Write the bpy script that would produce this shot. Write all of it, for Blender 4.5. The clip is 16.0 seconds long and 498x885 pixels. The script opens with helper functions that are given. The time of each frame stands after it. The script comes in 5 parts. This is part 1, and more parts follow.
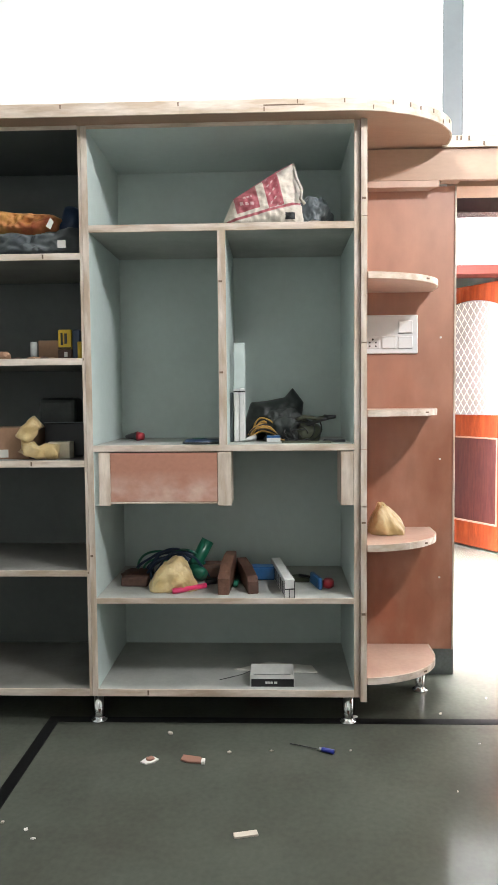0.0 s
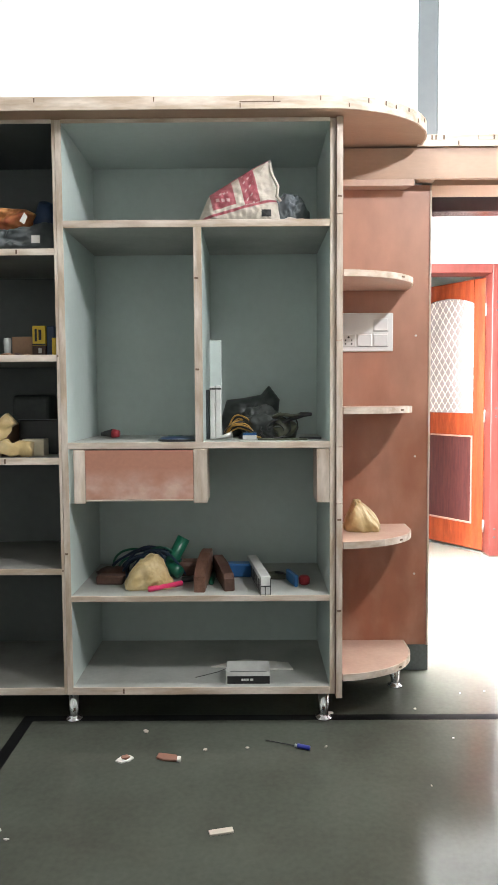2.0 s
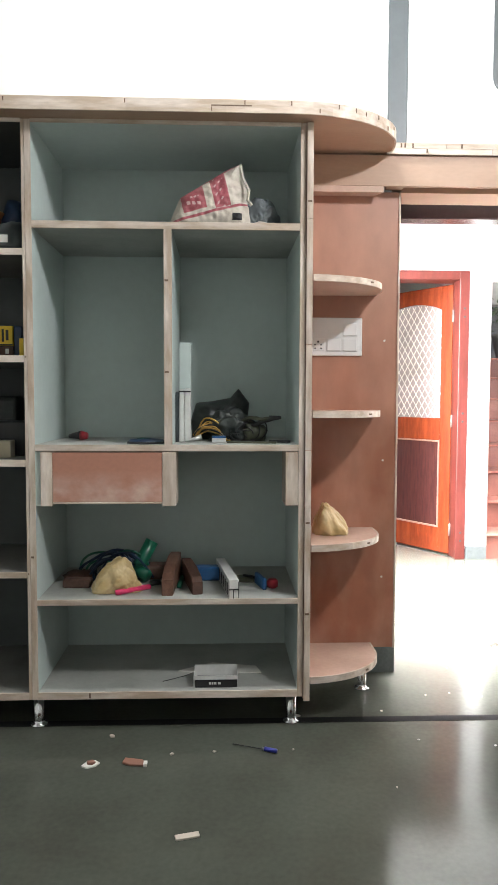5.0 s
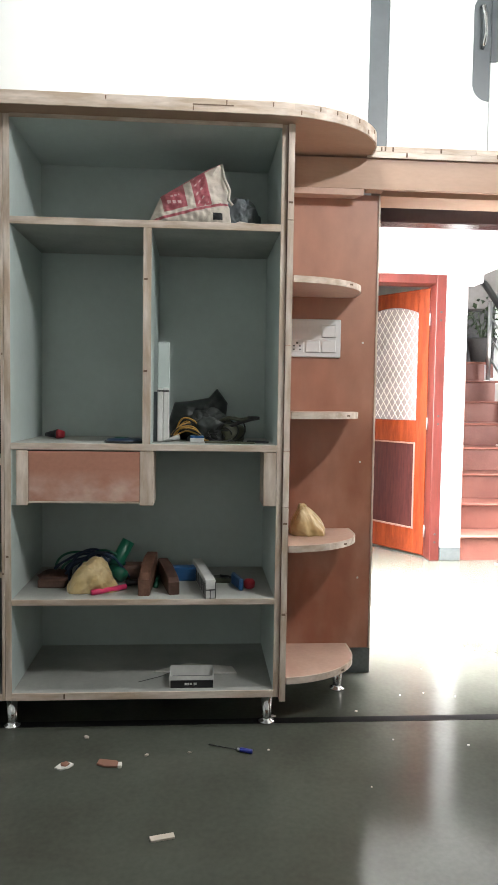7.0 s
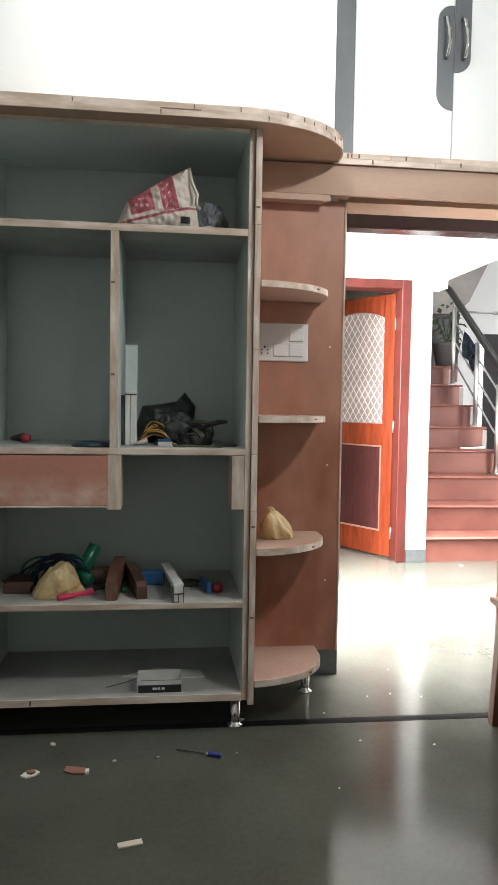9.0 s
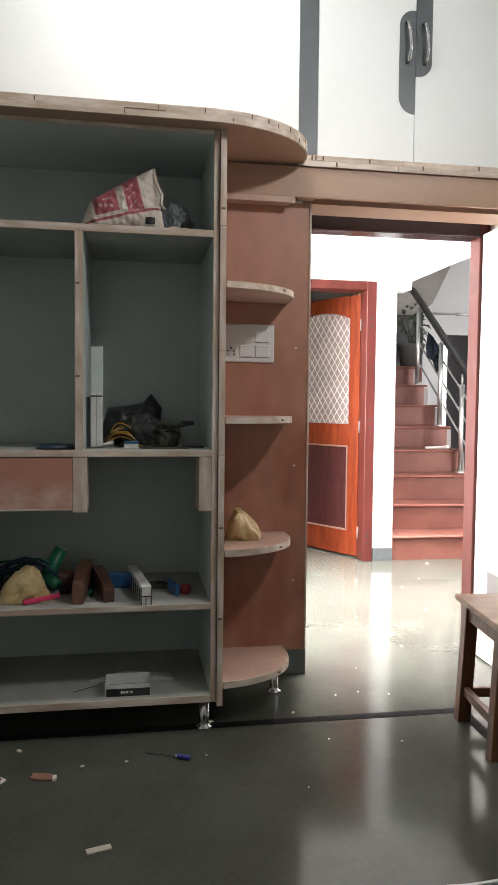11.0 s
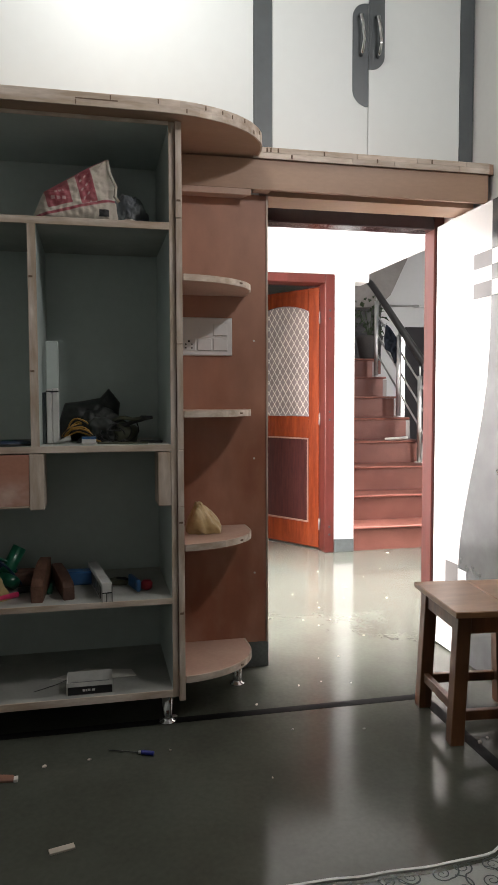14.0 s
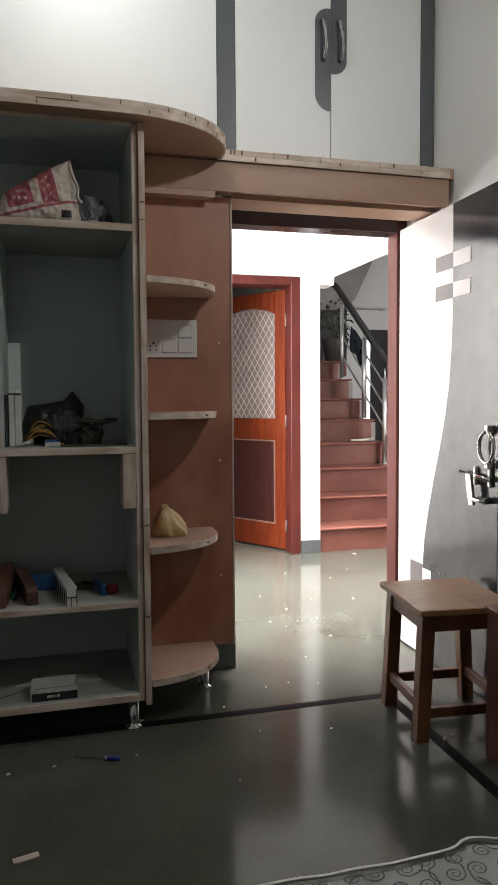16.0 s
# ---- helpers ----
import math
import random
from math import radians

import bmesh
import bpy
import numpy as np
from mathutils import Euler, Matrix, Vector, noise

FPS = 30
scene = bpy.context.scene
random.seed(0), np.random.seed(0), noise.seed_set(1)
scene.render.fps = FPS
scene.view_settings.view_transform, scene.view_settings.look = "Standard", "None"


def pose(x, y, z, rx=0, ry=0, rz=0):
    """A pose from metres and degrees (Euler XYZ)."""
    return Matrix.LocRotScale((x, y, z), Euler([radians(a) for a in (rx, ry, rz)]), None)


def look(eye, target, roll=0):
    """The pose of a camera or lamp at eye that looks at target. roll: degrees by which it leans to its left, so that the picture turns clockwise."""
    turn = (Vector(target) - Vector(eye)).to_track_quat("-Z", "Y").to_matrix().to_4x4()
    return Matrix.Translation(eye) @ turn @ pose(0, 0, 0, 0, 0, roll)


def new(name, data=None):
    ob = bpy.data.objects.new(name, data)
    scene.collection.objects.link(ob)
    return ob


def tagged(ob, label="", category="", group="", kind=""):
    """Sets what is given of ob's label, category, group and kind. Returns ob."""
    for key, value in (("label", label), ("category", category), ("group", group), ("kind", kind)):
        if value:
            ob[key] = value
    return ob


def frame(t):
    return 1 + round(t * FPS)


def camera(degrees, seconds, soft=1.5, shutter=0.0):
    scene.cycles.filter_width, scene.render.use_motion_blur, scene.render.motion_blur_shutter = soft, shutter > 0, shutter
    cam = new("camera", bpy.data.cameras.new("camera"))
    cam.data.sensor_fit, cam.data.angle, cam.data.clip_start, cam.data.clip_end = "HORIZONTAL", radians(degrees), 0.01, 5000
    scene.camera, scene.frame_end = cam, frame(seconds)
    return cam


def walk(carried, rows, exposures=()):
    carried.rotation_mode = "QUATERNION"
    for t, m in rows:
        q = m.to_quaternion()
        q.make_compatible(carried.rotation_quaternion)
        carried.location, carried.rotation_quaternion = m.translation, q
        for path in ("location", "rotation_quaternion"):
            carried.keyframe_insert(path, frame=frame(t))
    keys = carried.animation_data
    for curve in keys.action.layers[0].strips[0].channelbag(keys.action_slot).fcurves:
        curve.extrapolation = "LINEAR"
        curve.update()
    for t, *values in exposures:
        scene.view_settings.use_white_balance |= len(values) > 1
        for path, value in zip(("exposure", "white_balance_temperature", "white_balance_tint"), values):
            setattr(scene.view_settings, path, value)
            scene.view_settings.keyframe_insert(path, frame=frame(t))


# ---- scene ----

# camera: hand-held, it turns almost on the spot (time, place, yaw, pitch, roll)
cam = camera(38.46, 16.0)
ROWS = [
    (0.0, 0.009, 0.013, 1.181, 2.02, -3.52, 0.51), (0.5, 0.013, 0.014, 1.183, 1.85, -3.56, 0.76),
    (1.0, 0.017, 0.015, 1.183, 1.56, -3.70, 0.83), (1.5, 0.016, 0.016, 1.181, 0.96, -3.91, 0.77),
    (2.0, 0.015, 0.015, 1.180, 0.24, -3.73, 0.38), (2.5, 0.013, 0.015, 1.178, -0.16, -3.60, 0.19),
    (3.0, 0.015, 0.016, 1.180, -0.60, -3.76, 0.32), (3.5, 0.018, 0.015, 1.182, -1.07, -3.69, 0.29),
    (4.0, 0.018, 0.014, 1.181, -1.45, -3.60, 0.15), (6.5, 0.012, 0.015, 1.179, -3.46, -3.38, -0.69),
    (7.0, 0.009, 0.016, 1.179, -4.04, -3.42, -0.85), (7.5, 0.007, 0.015, 1.181, -4.60, -3.36, -0.79),
    (8.0, 0.011, 0.014, 1.182, -4.97, -3.22, -0.61), (8.5, 0.011, 0.015, 1.182, -5.68, -3.19, -0.66),
    (9.0, 0.008, 0.011, 1.181, -6.62, -3.13, -0.92), (11.5, 0.011, 0.010, 1.181, -9.55, -3.04, -0.46),
    (12.0, 0.013, 0.011, 1.182, -9.89, -3.27, -0.43), (12.5, 0.016, 0.009, 1.182, -10.62, -3.29, -0.28),
    (13.0, 0.016, 0.010, 1.180, -10.93, -3.54, 0.13), (13.5, 0.022, 0.012, 1.183, -11.53, -3.75, 0.28),
    (14.0, 0.022, 0.011, 1.179, -12.30, -3.50, 0.15), (14.5, 0.023, 0.009, 1.179, -12.68, -3.50, 0.11),
    (15.0, 0.024, 0.009, 1.180, -13.08, -3.57, 0.33), (15.5, 0.027, 0.009, 1.180, -13.84, -3.35, 0.51),
    (16.0, 0.031, 0.009, 1.175, -14.89, -3.28, 0.39),
]
EXPO = [(0.0, 0.92, 6350, 9), (4.0, 0.62, 6350, 9), (6.5, 0.34, 6400, 9), (9.0, -0.10, 6500, 10), (11.5, -0.66, 6650, 12), (14.0, -1.06, 6700, 12), (16.0, -1.38, 6700, 12)]
walk(cam, [(t, pose(x, y, z, 90 + pitch, roll, yaw)) for t, x, y, z, yaw, pitch, roll in ROWS], EXPO)

# ---------------------------------------------------------------- light
world = bpy.data.worlds.new("sky")
scene.world = world
world.use_nodes = True
wn = world.node_tree
sky = wn.nodes.new("ShaderNodeTexSky")
sky.sky_type, sky.sun_disc = "NISHITA", False
sky.sun_elevation, sky.sun_rotation = radians(50), radians(60)
wn.links.new(sky.outputs[0], wn.nodes["Background"].inputs[0])
wn.nodes["Background"].inputs[1].default_value = 0.12


def area(name, m, sx, sy, watts, colour, spread=180):
    d = bpy.data.lights.new(name, "AREA")
    d.shape, d.size, d.size_y, d.energy, d.color = "RECTANGLE", sx, sy, watts, colour
    d.spread = radians(spread)
    ob = new(name, d)
    ob.matrix_world = m
    return ob


area("ceiling_lamp_light", pose(0.14, 2.32, 3.26), 0.36, 0.36, 29, (0.99, 1.0, 1.0))
area("wall_lamp_light", look((1.62, 1.05, 2.88), (0.0, 1.75, 2.55)), 0.50, 0.12, 44, (1.0, 0.985, 1.0))
area("hall_window_daylight", look((-0.9, 4.45, 1.6), (1.8, 3.9, 1.2)), 1.3, 2.2, 500, (1.0, 0.95, 0.965))
# added fill aimed down at the hall floor; the ceiling above is closed
area("hall_floor_fill", pose(1.55, 4.05, 3.36), 1.9, 1.1, 300, (1.0, 0.93, 0.99), 60)
# added lamp, out of view on the right, to brighten the stair risers
area("hall_riser_fill", look((3.9, 4.0, 1.35), (2.2, 5.3, 0.7)), 1.3, 2.1, 270, (1.0, 0.95, 0.965))
# weak fill added behind the camera for the cabinet backs; wall_south has no window
area("room_fill", look((-0.9, -1.85, 1.9), (-0.3, 2.6, 1.3)), 1.5, 1.3, 2.0, (0.97, 1.0, 1.0))
area("stairwell_daylight", pose(2.6, 6.6, 4.5), 1.0, 1.6, 18, (0.97, 0.98, 1.0))


# ---------------------------------------------------------------- materials
def mat(name, base, rough=0.5, metal=0.0, second=None, scale=6.0, stretch=(1, 1, 1), mix=0.5, fine=60.0, fine_amount=0.08,
        bump=0.0, bump_scale=80.0, spec=0.5, rough_var=0.0, random_amount=0.0, coat=0.0, dust_shade=None):
    m = bpy.data.materials.new(name)
    m.use_nodes = True
    nt = m.node_tree
    n, l = nt.nodes, nt.links
    b = n["Principled BSDF"]
    b.inputs["Roughness"].default_value, b.inputs["Metallic"].default_value = rough, metal
    b.inputs["Specular IOR Level"].default_value = spec
    b.inputs["Coat Weight"].default_value = coat
    tc = n.new("ShaderNodeTexCoord")
    mp = n.new("ShaderNodeMapping")
    mp.inputs["Scale"].default_value = stretch
    l.new(tc.outputs["Object"], mp.inputs[0])
    second = second or tuple(c * 0.8 for c in base)
    t1 = n.new("ShaderNodeTexNoise")
    t1.inputs["Scale"].default_value, t1.inputs["Detail"].default_value = scale, 5
    l.new(mp.outputs[0], t1.inputs["Vector"])
    ramp = n.new("ShaderNodeMapRange")
    ramp.inputs[1].default_value, ramp.inputs[2].default_value = 0.35, 0.68
    ramp.inputs[3].default_value, ramp.inputs[4].default_value = 0.0, mix * 2
    l.new(t1.outputs[0], ramp.inputs[0])
    mx = n.new("ShaderNodeMix")
    mx.data_type = "RGBA"
    mx.inputs[6].default_value, mx.inputs[7].default_value = (*base, 1), (*second, 1)
    # second colour fades in downwards, for real dust and for painted shade
    if dust_shade:
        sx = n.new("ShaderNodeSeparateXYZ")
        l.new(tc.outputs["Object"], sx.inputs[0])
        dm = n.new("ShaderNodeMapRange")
        dm.inputs[1].default_value, dm.inputs[2].default_value, dm.inputs[3].default_value, dm.inputs[4].default_value = dust_shade[0], dust_shade[1], 1.0, 0.0
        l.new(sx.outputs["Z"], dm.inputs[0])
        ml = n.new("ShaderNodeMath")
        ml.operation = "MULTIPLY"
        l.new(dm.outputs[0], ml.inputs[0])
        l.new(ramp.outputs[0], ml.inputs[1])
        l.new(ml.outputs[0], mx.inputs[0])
    else:
        l.new(ramp.outputs[0], mx.inputs[0])
    t2 = n.new("ShaderNodeTexNoise")
    t2.inputs["Scale"].default_value, t2.inputs["Detail"].default_value = fine, 4
    l.new(mp.outputs[0], t2.inputs["Vector"])
    hs = n.new("ShaderNodeHueSaturation")
    mr = n.new("ShaderNodeMapRange")
    mr.inputs[3].default_value, mr.inputs[4].default_value = 1 - fine_amount * 2, 1 + fine_amount * 2
    l.new(t2.outputs[0], mr.inputs[0])
    l.new(mr.outputs[0], hs.inputs["Value"])
    l.new(mx.outputs[2], hs.inputs["Color"])
    out = hs.outputs[0]
    if random_amount:
        oi = n.new("ShaderNodeObjectInfo")
        h2 = n.new("ShaderNodeHueSaturation")
        m2 = n.new("ShaderNodeMapRange")
        m2.inputs[3].default_value, m2.inputs[4].default_value = 1 - random_amount, 1 + random_amount
        l.new(oi.outputs["Random"], m2.inputs[0])
        l.new(m2.outputs[0], h2.inputs["Value"])
        l.new(out, h2.inputs["Color"])
        out = h2.outputs[0]
    l.new(out, b.inputs["Base Color"])
    if rough_var:
        m3 = n.new("ShaderNodeMapRange")
        m3.inputs[3].default_value, m3.inputs[4].default_value = max(0.02, rough - rough_var), rough + rough_var
        l.new(t1.outputs[0], m3.inputs[0])
        l.new(m3.outputs[0], b.inputs["Roughness"])
    if bump:
        t3 = n.new("ShaderNodeTexNoise")
        t3.inputs["Scale"].default_value, t3.inputs["Detail"].default_value = bump_scale, 4
        l.new(mp.outputs[0], t3.inputs["Vector"])
        bp = n.new("ShaderNodeBump")
        bp.inputs["Strength"].default_value, bp.inputs["Distance"].default_value = bump, 0.002
        l.new(t3.outputs[0], bp.inputs["Height"])
        l.new(bp.outputs[0], b.inputs["Normal"])
    return m


M_FLOOR = mat("kota_stone", (0.078, 0.085, 0.068), 0.13, second=(0.060, 0.062, 0.049), scale=3.0, mix=0.5, fine=60, fine_amount=0.09,
              rough_var=0.03, spec=0.26)
M_BLACK = mat("black_granite", (0.006, 0.006, 0.006), 0.6, spec=0.08, fine=120, fine_amount=0.2)
M_SKIRT = mat("grey_granite", (0.10, 0.115, 0.11), 0.35, fine=90, fine_amount=0.18)
M_WALL = mat("white_paint", (0.80, 0.81, 0.79), 0.6, second=(0.74, 0.76, 0.74), scale=1.5, mix=0.4, fine=30, fine_amount=0.015, bump=0.1, bump_scale=60)
M_LOFT = mat("white_laminate", (0.76, 0.80, 0.78), 0.42, second=(0.74, 0.78, 0.76), scale=1.2, mix=0.4, fine=20, fine_amount=0.01)
M_LOFTDARK = mat("grey_laminate", (0.10, 0.115, 0.12), 0.35, fine=60, fine_amount=0.04)
M_CEIL = mat("ceiling_paint", (0.8, 0.8, 0.78), 0.7, scale=1.5, mix=0.2, fine_amount=0.01)
M_LAM = mat("grey_green_laminate", (0.53, 0.60, 0.57), 0.45, second=(0.48, 0.545, 0.515), scale=2.5, mix=0.5, fine=35, fine_amount=0.03, rough_var=0.06)
M_LAMD = mat("dark_grey_board", (0.095, 0.105, 0.10), 0.5, second=(0.072, 0.08, 0.075), scale=3, mix=0.5, fine=35, fine_amount=0.05)
M_SHELF = mat("dusty_white_laminate", (0.42, 0.425, 0.39), 0.5, second=(0.31, 0.315, 0.285), scale=5, mix=0.5, fine=70, fine_amount=0.05)
M_PINE = mat("pine_lipping", (0.67, 0.585, 0.50), 0.6, second=(0.46, 0.36, 0.27), scale=11, stretch=(0.6, 3, 3), mix=0.6, fine=50, fine_amount=0.08, bump=0.15, random_amount=0.10)
M_PINEV = mat("pine_lipping_upright", (0.67, 0.585, 0.50), 0.6, second=(0.46, 0.36, 0.27), scale=11, stretch=(3, 3, 0.6), mix=0.6, fine=50, fine_amount=0.08, bump=0.15, random_amount=0.10)
M_KNOT = mat("dark_knot", (0.17, 0.11, 0.07), 0.7)
# redder low down, greyer above: the lamp's sheen is put into the colour
M_PLY = mat("raw_plywood_face", (0.41, 0.21, 0.14), 0.46, second=(0.32, 0.125, 0.07), scale=3.2, stretch=(1.4, 1.4, 0.8), mix=1.0, dust_shade=(0.5, 1.7), fine=9, fine_amount=0.12, rough_var=0.10, bump=0.08, bump_scale=120)
M_PLYH = mat("raw_plywood_fascia", (0.43, 0.285, 0.195), 0.5, second=(0.36, 0.22, 0.145), scale=2.2, stretch=(0.6, 2, 2), mix=0.5, fine=50, fine_amount=0.05, bump=0.08, bump_scale=120)
M_PLYL = mat("sanded_plywood", (0.56, 0.40, 0.305), 0.55, second=(0.48, 0.31, 0.24), scale=5, mix=0.5, fine=60, fine_amount=0.05)
M_DRAWER = mat("dusty_plywood", (0.42, 0.195, 0.13), 0.6, second=(0.60, 0.42, 0.35), scale=8, stretch=(1, 1, 1.3), mix=0.6, dust_shade=(0.86, 0.93), fine=60, fine_amount=0.06)
M_STEEL = mat("steel", (0.70, 0.70, 0.68), 0.36, 1.0, fine=80, fine_amount=0.05)
M_CHROME = mat("chrome", (0.75, 0.75, 0.75), 0.12, 1.0, fine_amount=0.02)
M_TEAK = mat("polished_teak", (0.20, 0.038, 0.012), 0.26, second=(0.14, 0.025, 0.009), scale=7, stretch=(3, 3, 0.5), mix=0.6, fine=50, fine_amount=0.12)
M_TEAKD = mat("dark_veneer", (0.045, 0.016, 0.015), 0.22, second=(0.062, 0.020, 0.017), scale=14, stretch=(4, 4, 0.4), mix=0.6, fine=60, fine_amount=0.12)
M_FRAME = mat("red_brown_frame_paint", (0.105, 0.024, 0.019), 0.36, spec=0.25, second=(0.075, 0.018, 0.013), scale=8, stretch=(2, 2, 0.5), mix=0.5, fine=50, fine_amount=0.08)
M_BEAD = mat("pale_brown_bead", (0.27, 0.15, 0.11), 0.5, fine_amount=0.05)
M_HINGE = mat("dull_steel", (0.34, 0.31, 0.29), 0.5, 0.6, fine_amount=0.05)
M_MESH = mat("cream_lattice", (0.66, 0.59, 0.52), 0.5, fine_amount=0.03)
M_NET = mat("grey_net", (0.23, 0.195, 0.185), 0.7, fine=300, fine_amount=0.2)
M_STAIR = mat("red_granite", (0.19, 0.076, 0.056), 0.42, spec=0.2, second=(0.135, 0.050, 0.037), scale=4, mix=0.6, fine=160, fine_amount=0.18, rough_var=0.06)
M_STAIRE = mat("red_granite_nosing", (0.26, 0.10, 0.075), 0.45, spec=0.15, fine=160, fine_amount=0.15)
M_DARKRAIL = mat("black_handrail", (0.02, 0.018, 0.017), 0.3)
M_DARKSTONE = mat("dark_slate", (0.05, 0.05, 0.052), 0.6, second=(0.10, 0.10, 0.10), scale=5, mix=0.6, fine=40, fine_amount=0.2, bump=0.4, bump_scale=20)
M_DARKDOOR = mat("dark_opening", (0.03, 0.028, 0.03), 0.6, fine_amount=0.1)
M_SWITCH = mat("switch_plastic", (0.74, 0.75, 0.73), 0.3, fine_amount=0.01, mix=0.1)
M_GAP = mat("shadow_gap", (0.03, 0.03, 0.03), 0.6)
M_STOOL = mat("worn_stool_wood", (0.18, 0.075, 0.03), 0.42, second=(0.10, 0.04, 0.015), scale=7, stretch=(3, 3, 0.5), mix=0.6, fine=50, fine_amount=0.12, bump=0.12)
M_STOOLTOP = mat("worn_stool_seat", (0.29, 0.15, 0.066), 0.4, second=(0.20, 0.095, 0.038), scale=5, stretch=(0.7, 3, 3), mix=0.6, fine=40, fine_amount=0.12, bump=0.12)
M_LEAFW = mat("white_door_laminate", (0.78, 0.78, 0.75), 0.22, second=(0.74, 0.73, 0.70), scale=2, mix=0.4, fine_amount=0.01)
M_LEAFB = mat("black_door_laminate", (0.045, 0.047, 0.050), 0.13, second=(0.07, 0.072, 0.074), scale=6, mix=0.5, fine=30, fine_amount=0.1, rough_var=0.04, spec=0.85)
M_LEAFG = mat("grey_door_laminate", (0.16, 0.15, 0.145), 0.35, fine_amount=0.03)
# frame paint in a darker copy, painting in the shade on the door head
M_FRAME_SHADE = mat("shaded_frame_paint", (0.035, 0.014, 0.017), 0.25, fine_amount=0.1)
M_PAPER = mat("paper", (0.72, 0.70, 0.64), 0.7, fine_amount=0.03)


# ---------------------------------------------------------------- mesh helpers
def origin(ob):
    v = Vector((0, 0, 0))
    while ob is not None:
        v += ob.location
        ob = ob.parent
    return v


def thing(name, at, label, category, group="", kind=""):
    e = new(name)
    e.empty_display_size = 0.05
    e.location = at
    return tagged(e, label, category, group, kind)


def finish(bm, name, material, smooth=False):
    bmesh.ops.recalc_face_normals(bm, faces=bm.faces)
    me = bpy.data.meshes.new(name)
    bm.to_mesh(me)
    bm.free()
    mats = material if isinstance(material, (list, tuple)) else [material]
    for m in mats:
        me.materials.append(m)
    if smooth:
        for p in me.polygons:
            p.use_smooth = True
    return me


def part(name, bm, material, parent, label="", smooth=False):
    off = origin(parent)
    bmesh.ops.translate(bm, vec=-off, verts=bm.verts)
    ob = new(name, finish(bm, name, material, smooth))
    ob.parent = parent
    if label:
        ob["label"] = label
    return ob


def solo(name, bm, material, label, category="", kind="", group="", smooth=False, at=None):
    """A thing that is one mesh, with its origin at the middle of its base."""
    if at is None:
        xs = [v.co for v in bm.verts]
        at = ((min(v.x for v in xs) + max(v.x for v in xs)) / 2, (min(v.y for v in xs) + max(v.y for v in xs)) / 2, min(v.z for v in xs))
    bmesh.ops.translate(bm, vec=-Vector(at), verts=bm.verts)
    ob = new(name, finish(bm, name, material, smooth))
    ob.location = at
    return tagged(ob, label, category, group, kind)


def box(x0, x1, y0, y1, z0, z1, bevel=0.0, bm=None, segs=1):
    b = bmesh.new()
    bmesh.ops.create_cube(b, size=1)
    for v in b.verts:
        v.co = Vector((x0 + (v.co.x + 0.5) * (x1 - x0), y0 + (v.co.y + 0.5) * (y1 - y0), z0 + (v.co.z + 0.5) * (z1 - z0)))
    if bevel:
        bmesh.ops.bevel(b, geom=b.edges[:], offset=bevel, segments=segs, affect="EDGES", profile=0.5)
    return join(bm, b)


def join(bm, b):
    if bm is None:
        return b
    me = bpy.data.meshes.new("tmp")
    b.to_mesh(me)
    b.free()
    bm.from_mesh(me)
    bpy.data.meshes.remove(me)
    return bm


def moved(b, m):
    bmesh.ops.transform(b, matrix=m, verts=b.verts)
    return b


def prism(outline, z0, z1, bevel=0.0, bm=None):
    """Extrude a closed outline of (x, y) from z0 to z1."""
    b = bmesh.new()
    lo = [b.verts.new((x, y, z0)) for x, y in outline]
    hi = [b.verts.new((x, y, z1)) for x, y in outline]
    n = len(lo)
    b.faces.new(lo[::-1])
    b.faces.new(hi)
    for i in range(n):
        b.faces.new((lo[i], lo[(i + 1) % n], hi[(i + 1) % n], hi[i]))
    if bevel:
        es = [e for e in b.edges if abs(e.verts[0].co.z - e.verts[1].co.z) < 1e-6]
        bmesh.ops.bevel(b, geom=es, offset=bevel, segments=1, affect="EDGES")
    return join(bm, b)


def tube(points, r, sides=8, bm=None, r1=None, caps=True, axis=None):
    """A round bar along a line of points; r may taper to r1."""
    b = bmesh.new()
    pts = [Vector(p) for p in points]
    rings = []
    up = Vector((0, 0, 1))
    for i, p in enumerate(pts):
        d = (pts[min(i + 1, len(pts) - 1)] - pts[max(i - 1, 0)]).normalized()
        a = d.cross(up)
        if a.length < 0.05:
            a = d.cross(Vector((0, 1, 0)))
        if axis:
            a = Vector(axis)
        a.normalize()
        c = a.cross(d)
        rr = r if r1 is None else r + (r1 - r) * i / (len(pts) - 1)
        rings.append([b.verts.new(p + rr * (math.cos(k * 2 * math.pi / sides) * a + math.sin(k * 2 * math.pi / sides) * c)) for k in range(sides)])
    for q, s in zip(rings, rings[1:]):
        for k in range(sides):
            b.faces.new((q[k], q[(k + 1) % sides], s[(k + 1) % sides], s[k]))
    if caps:
        b.faces.new(rings[0][::-1])
        b.faces.new(rings[-1])
    return join(bm, b)


def lathe(profile, x, y, sides=20, bm=None):
    """Turn (radius, z) round an upright axis."""
    b = bmesh.new()
    rings = [[b.verts.new((x + max(r, 1e-4) * math.cos(k * 2 * math.pi / sides), y + max(r, 1e-4) * math.sin(k * 2 * math.pi / sides), z)) for k in range(sides)] for r, z in profile]
    for q, s in zip(rings, rings[1:]):
        for k in range(sides):
            b.faces.new((q[k], q[(k + 1) % sides], s[(k + 1) % sides], s[k]))
    b.faces.new(rings[0][::-1])
    b.faces.new(rings[-1])
    return join(bm, b)


